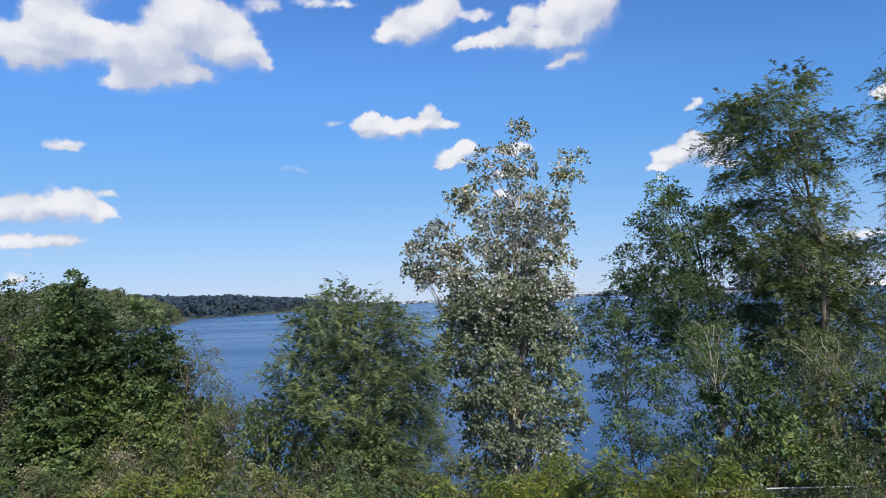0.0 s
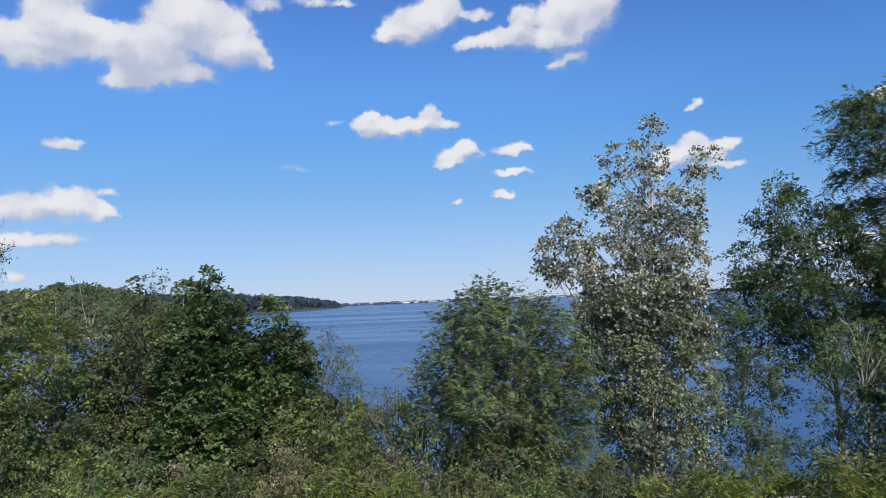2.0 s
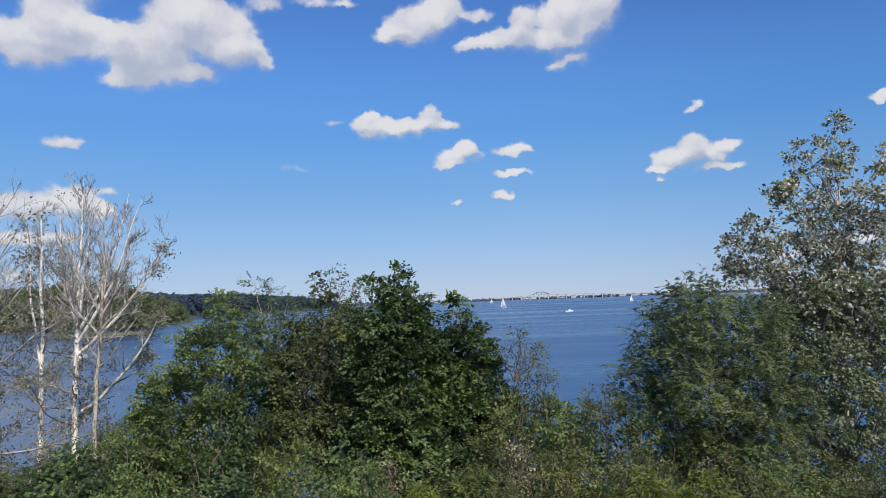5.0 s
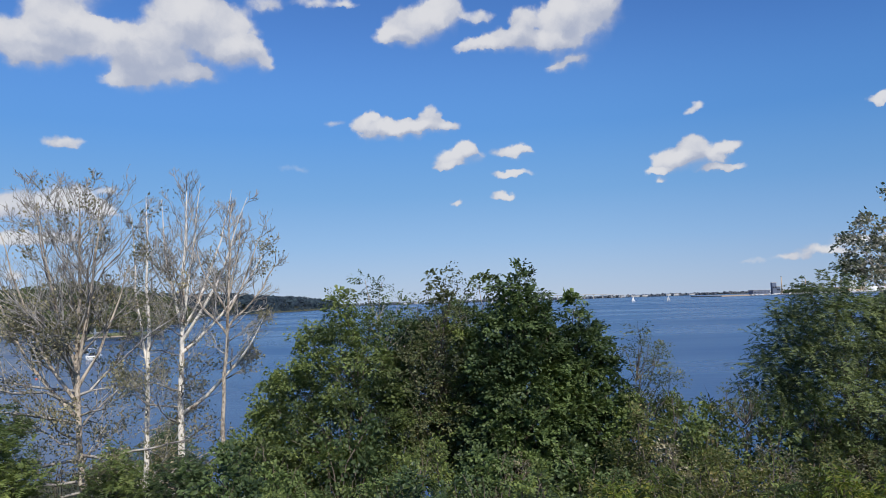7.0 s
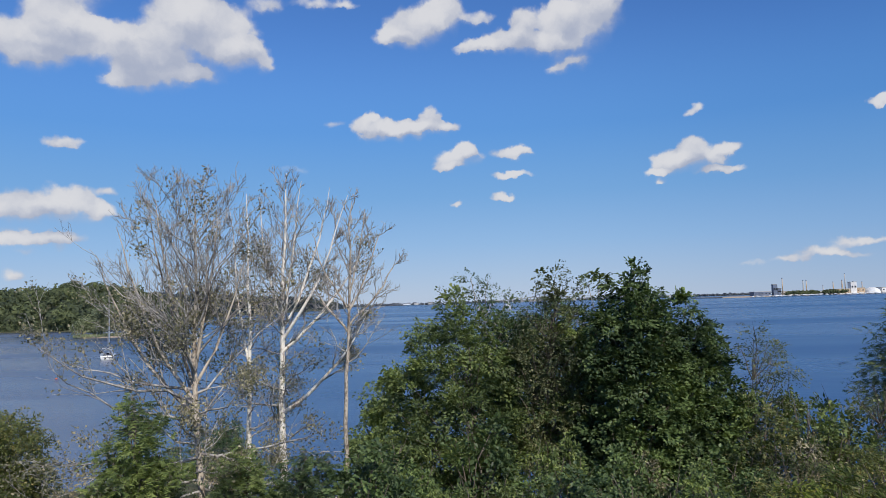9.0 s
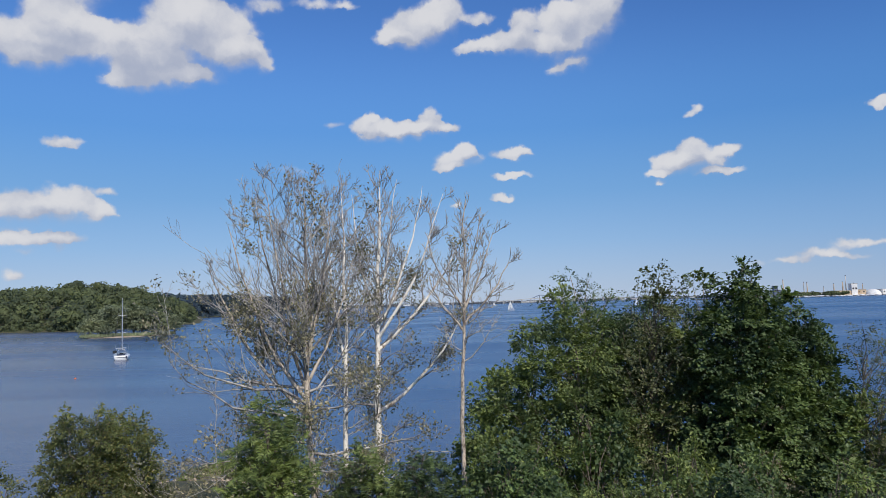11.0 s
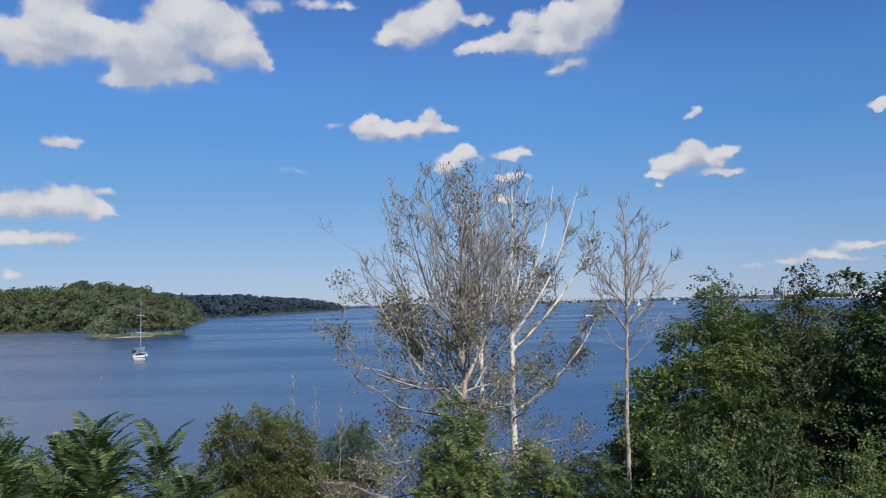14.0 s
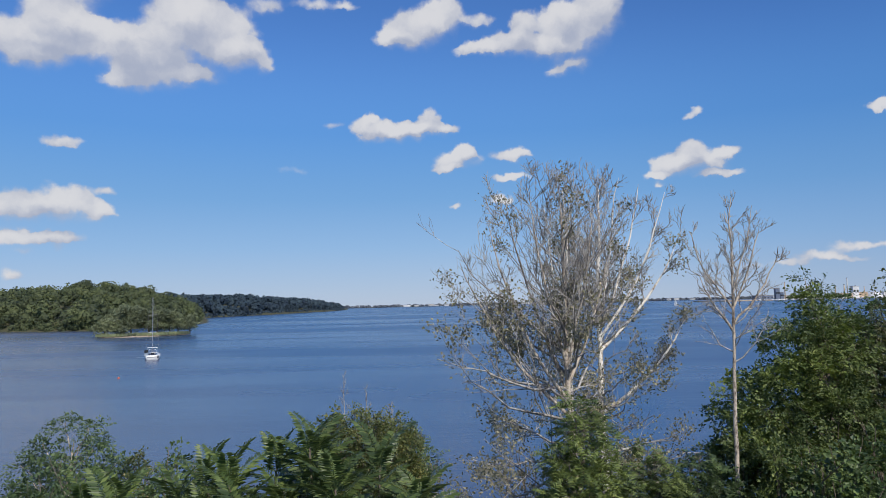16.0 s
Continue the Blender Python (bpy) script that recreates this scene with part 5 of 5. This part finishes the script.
bare_tree(142, (-25.05, 25.3), 16.9, "dead tree with a white peeling trunk and bare twigs", WHITE_BARK,
          [(0.9, -0.4, 0.97, 0.60), (2.6, -0.2, 0.93, 0.55), (1.8, 0.4, 0.96, 0.58), (3.4, 0.3, 0.84, 0.52), (-0.9, 0.3, 0.94, 0.58), (3.2, -0.3, 0.60, 0.36)], 40, 0.30, 2.7, 0.145, 0.1, 0.5, 1.4, 10, (6, 3, 1))
bare_tree(143, (-21.95, 20.9), 15.1, "thin dead tree with a bare pale stem and leafless top", PALE,
          [(1.65, 0.1, 0.86, 0.66), (0.75, -0.3, 0.97, 0.74), (1.2, 0.3, 0.92, 0.70), (-1.0, 0.2, 0.91, 0.70), (-0.9, -0.2, 0.79, 0.64)], 22, 0.56, 1.7, 0.08, 0.1, 0, 0, 8, (4, 3, 1))

# saplings at the feet of the bare trees
feather_tree(150, (-27.05, 17.9), [(4.6, -0.2, 0.2), (3.9, -0.6, 0.6), (3.0, -0.9, 0.9), (2.0, -1.1, 1.1), (0.8, -1.0, 1.0)], 0.42, LIME, "bright feathery locust sapling", 18, 0.42, 0.36, 6, 0.125, 0.04, "locust_sapling", BARK, slim=0.36, rise=0.3)
feather_tree(151, (-24.8, 19.8), [(3.4, -0.2, 0.2), (2.7, -0.6, 0.7), (1.8, -0.9, 0.9), (0.7, -0.8, 0.8)], 0.40, LIME, "small bright feathery locust sapling", 18, 0.40, 0.34, 6, 0.12, 0.03, "locust_sapling", BARK, slim=0.36, rise=0.3)
feather_tree(153, (-23.2, 20.6), [(3.4, -0.2, 0.2), (2.6, -0.7, 0.8), (1.8, -1.0, 1.1), (0.7, -0.9, 0.9)], 0.42, MAPLE, "small feathery locust sapling", 18, 0.40, 0.34, 6, 0.12, 0.03, "locust_sapling", BARK, slim=0.36, rise=0.3)

# big round shrub and a small tree at the start of the bay
green_tree(160, (-33.2, 21), [(4.8, -0.9, 1.4), (4.2, -1.5, 1.9), (3.2, -1.9, 2.1), (2.0, -1.9, 2.1), (0.7, -1.6, 1.8)], 0.5,
           OLIVE, "rounded olive green shrub with small dense leaves", 0.12, 0.6, 44, 14, 0.34, BARK, 0.07, "large_shrub", most=80, shoots=14, ruffle=0.6)
green_tree(161, (-42.0, 21), [(4.9, -0.4, 0.2), (4.2, -1.3, 0.9), (3.3, -1.9, 1.7), (2.2, -2.0, 1.2), (1.2, -1.8, 0.8)], 0.45,
           DEEP, "small dark tree with open branching", 0.14, 0.6, 36, 12, 0.45, PALE, 0.06, gap=0.80, most=40, flat=0.5)

sumacs()

# thin dead saplings standing on the spit
for k, (x, y, h) in enumerate(((-37.62, 43, 7.7), (-36.2, 43, 6.9), (-34.65, 43, 5.7))):
    bare_tree(170 + k, (x, y), h + 0.4, "thin leafless dead sapling on the spit", TWIG, (), 14, 0.45, 0.7, 0.022, 0.1, 0, 0, 0, (4, 2, 1), "dead_sapling")

# tall grass behind the sandy edge of the spit
rng = np.random.default_rng(31)
p = np.stack([rng.uniform(-41.0, -32.5, 5200), rng.uniform(45.2, 48.6, 5200)], 1)
p = p[np.sin(p[:, 0] * 1.7) * 0.4 + p[:, 1] > 45.5]
n = len(p)
p = np.column_stack([p, np.maximum(bank(p[:, 0], p[:, 1]), 0.0) - 0.03])
V, F = leaves(p, np.array([0, 0, 1.0]) + rng.normal(size=(n, 3)) * 0.30, rng.normal(size=(n, 3)), rng.uniform(0.4, 1.0, n), np.full(n, 0.07))
tagged(raw("spit_grass", V, F, LIME), "tall fresh green grass on the sandy spit", "grass", kind="stuff")

# undergrowth: a few bushes of each kind, then set out along the slope
KINDS = {
    "dark": bush(201, (-14.6, 17.6, 0), 1.5, 2.6, DEEP, "dark green leafy bush in the undergrowth", 0.12, 0.7),
    "lime": bush(202, (-17.0, 17.0, 0), 1.4, 2.5, LIME, "fresh green leafy bush in the undergrowth", 0.12, 0.6),
    "olive": bush(203, (-7.4, 19.0, 0), 1.5, 2.7, OLIVE, "olive green bush with some browning leaves", 0.11, 0.6),
    "yellow": bush(204, (-11.6, 14.2, 0), 1.1, 1.9, YELLOW, "yellow-green bush with long narrow leaves", 0.19, 0.24, 22, 11, 0.34, 0.40, "willow_bush", droop=0.6),
    "maple": bush(205, (-19.5, 19.2, 0), 1.6, 2.9, MAPLE, "deep green bush with broad leaves", 0.15, 0.85, 18, 12),
    "grey": bush(206, (-9.4, 20.4, 0), 1.3, 2.7, GREYGREEN, "dull grey-green bush with sparse leaves", 0.09, 0.6, 14, 9),
}
SPOTS = {
    "dark": [(-0.9, 15.9, 1.7), (-12.9, 15.8, 1.7), (-34.2, 45.5, 2.9), (-33.3, 44.2, 2.6), (-35.6, 47.2, 2.2), (-39.0, 49.2, 1.4), (-20.2, 16.6, 1.8), (-2.4, 18.6, 2.0), (4.6, 19.2, 1.9), (10.2, 18.6, 2.3), (-38.5, 19.4, 2.6), (-29.6, 17.2, 1.5), (14.4, 18.8, 3.2), (-24.2, 17.4, 1.5), (-41.2, 18.4, 2.4), (7.2, 21.6, 2.0), (-5.6, 17.4, 1.8)],
    "lime": [(-2.7, 16.0, 1.5), (0.6, 15.9, 1.45), (-7.0, 22.8, 3.3), (-8.4, 22.2, 3.5), (-8.0, 20.4, 3.0), (-13.2, 16.0, 1.9), (-5.0, 20.6, 3.2), (2.2, 18.4, 1.8), (-20.8, 19.6, 2.6), (-15.9, 19.6, 2.6), (8.2, 18.8, 2.4), (-27.4, 16.6, 1.4), (13.0, 16.6, 2.3), (-36.6, 17.2, 2.1), (-7.0, 15.6, 1.6), (-18.6, 15.8, 1.7)],
    "olive": [(-11.6, 15.8, 1.45), (-6.7, 20.6, 2.8), (-9.4, 20.2, 2.7), (-37.2, 49.0, 1.6), (-6.6, 15.4, 1.9), (9.6, 16.0, 1.9), (-1.0, 16.4, 1.7), (0.0, 20.2, 1.7), (5.6, 16.4, 1.6), (-8.6, 17.0, 1.9), (-31.4, 18.8, 1.6), (11.6, 20.4, 3.2), (-4.2, 16.0, 1.7), (-25.6, 18.4, 1.5), (-10.2, 16.8, 1.9), (-34.8, 18.2, 2.2), (-40.0, 20.8, 2.4), (-2.6, 22.4, 2.4)],
    "yellow": [(1.2, 14.9, 1.5), (0.0, 15.1, 1.4), (-6.6, 14.6, 1.5), (-5.6, 14.4, 1.5), (6.3, 15.0, 1.5), (3.8, 14.8, 1.6), (5.2, 15.0, 1.7), (-10.2, 14.8, 1.6), (2.4, 15.4, 1.6)],
    "maple": [(-13.6, 19.4, 2.3), (-11.2, 19.0, 2.2), (-20.8, 22.8, 3.0), (-18.2, 20.4, 3.0), (9.2, 20.0, 3.6), (13.0, 20.2, 3.4), (-16.0, 16.4, 2.0), (3.2, 20.6, 1.6), (-20.4, 18.0, 2.6)],
    "grey": [(-6.0, 19.2, 2.1), (-3.6, 19.6, 1.9), (2.8, 22.2, 1.5), (-28.5, 22.4, 2.6), (-23.6, 22.2, 1.7), (6.2, 19.0, 1.8), (-13.0, 21.0, 2.2), (-9.0, 19.0, 2.2), (-30.4, 20.6, 1.7), (-26.0, 22.6, 1.8)],
}
BASE_H = {"dark": 2.6, "lime": 2.5, "olive": 2.7, "yellow": 1.9, "maple": 2.9, "grey": 2.7}
turns = random.Random(9)
for kind, first in KINDS.items():
    fx, fy, _ = first.location
    first.location.z = float(bank(fx, fy))
    for x, y, h in SPOTS[kind]:
        s = 1.38 * h / BASE_H[kind]
        w = s ** 0.6 * turns.uniform(0.92, 1.12)
        copy_thing(first, pose(x, y, float(bank(x, y)), 0, 0, turns.uniform(0, 360)) @ Matrix.Diagonal((w, w, s, 1)))

# reddish stones at the end of the spit
rocks = random.Random(4)
for k in range(16):
    x, y = rocks.uniform(-42.4, -39.4), rocks.uniform(45.2, 48.0)
    bm = bmesh.new()
    bmesh.ops.create_icosphere(bm, subdivisions=2, radius=0.5)
    for v in bm.verts:
        v.co *= 1 + 0.35 * noise.noise(v.co * 1.7 + Vector((k * 3.1, 0, 0)))
    size = rocks.uniform(0.35, 0.85)
    bmesh.ops.transform(bm, verts=bm.verts[:], matrix=Matrix.Diagonal((size * 1.4, size, size * 0.75, 1)))
    ob = part("rock", bm, SAND, None, "", True)
    ob.matrix_world = pose(x, y, max(float(bank(x, y)), -0.1) + 0.1 * size, 0, 0, rocks.uniform(0, 360))
    tagged(ob, "rough sandy-red stone at the tip of the spit", "rock", "stones on the spit")

fence()
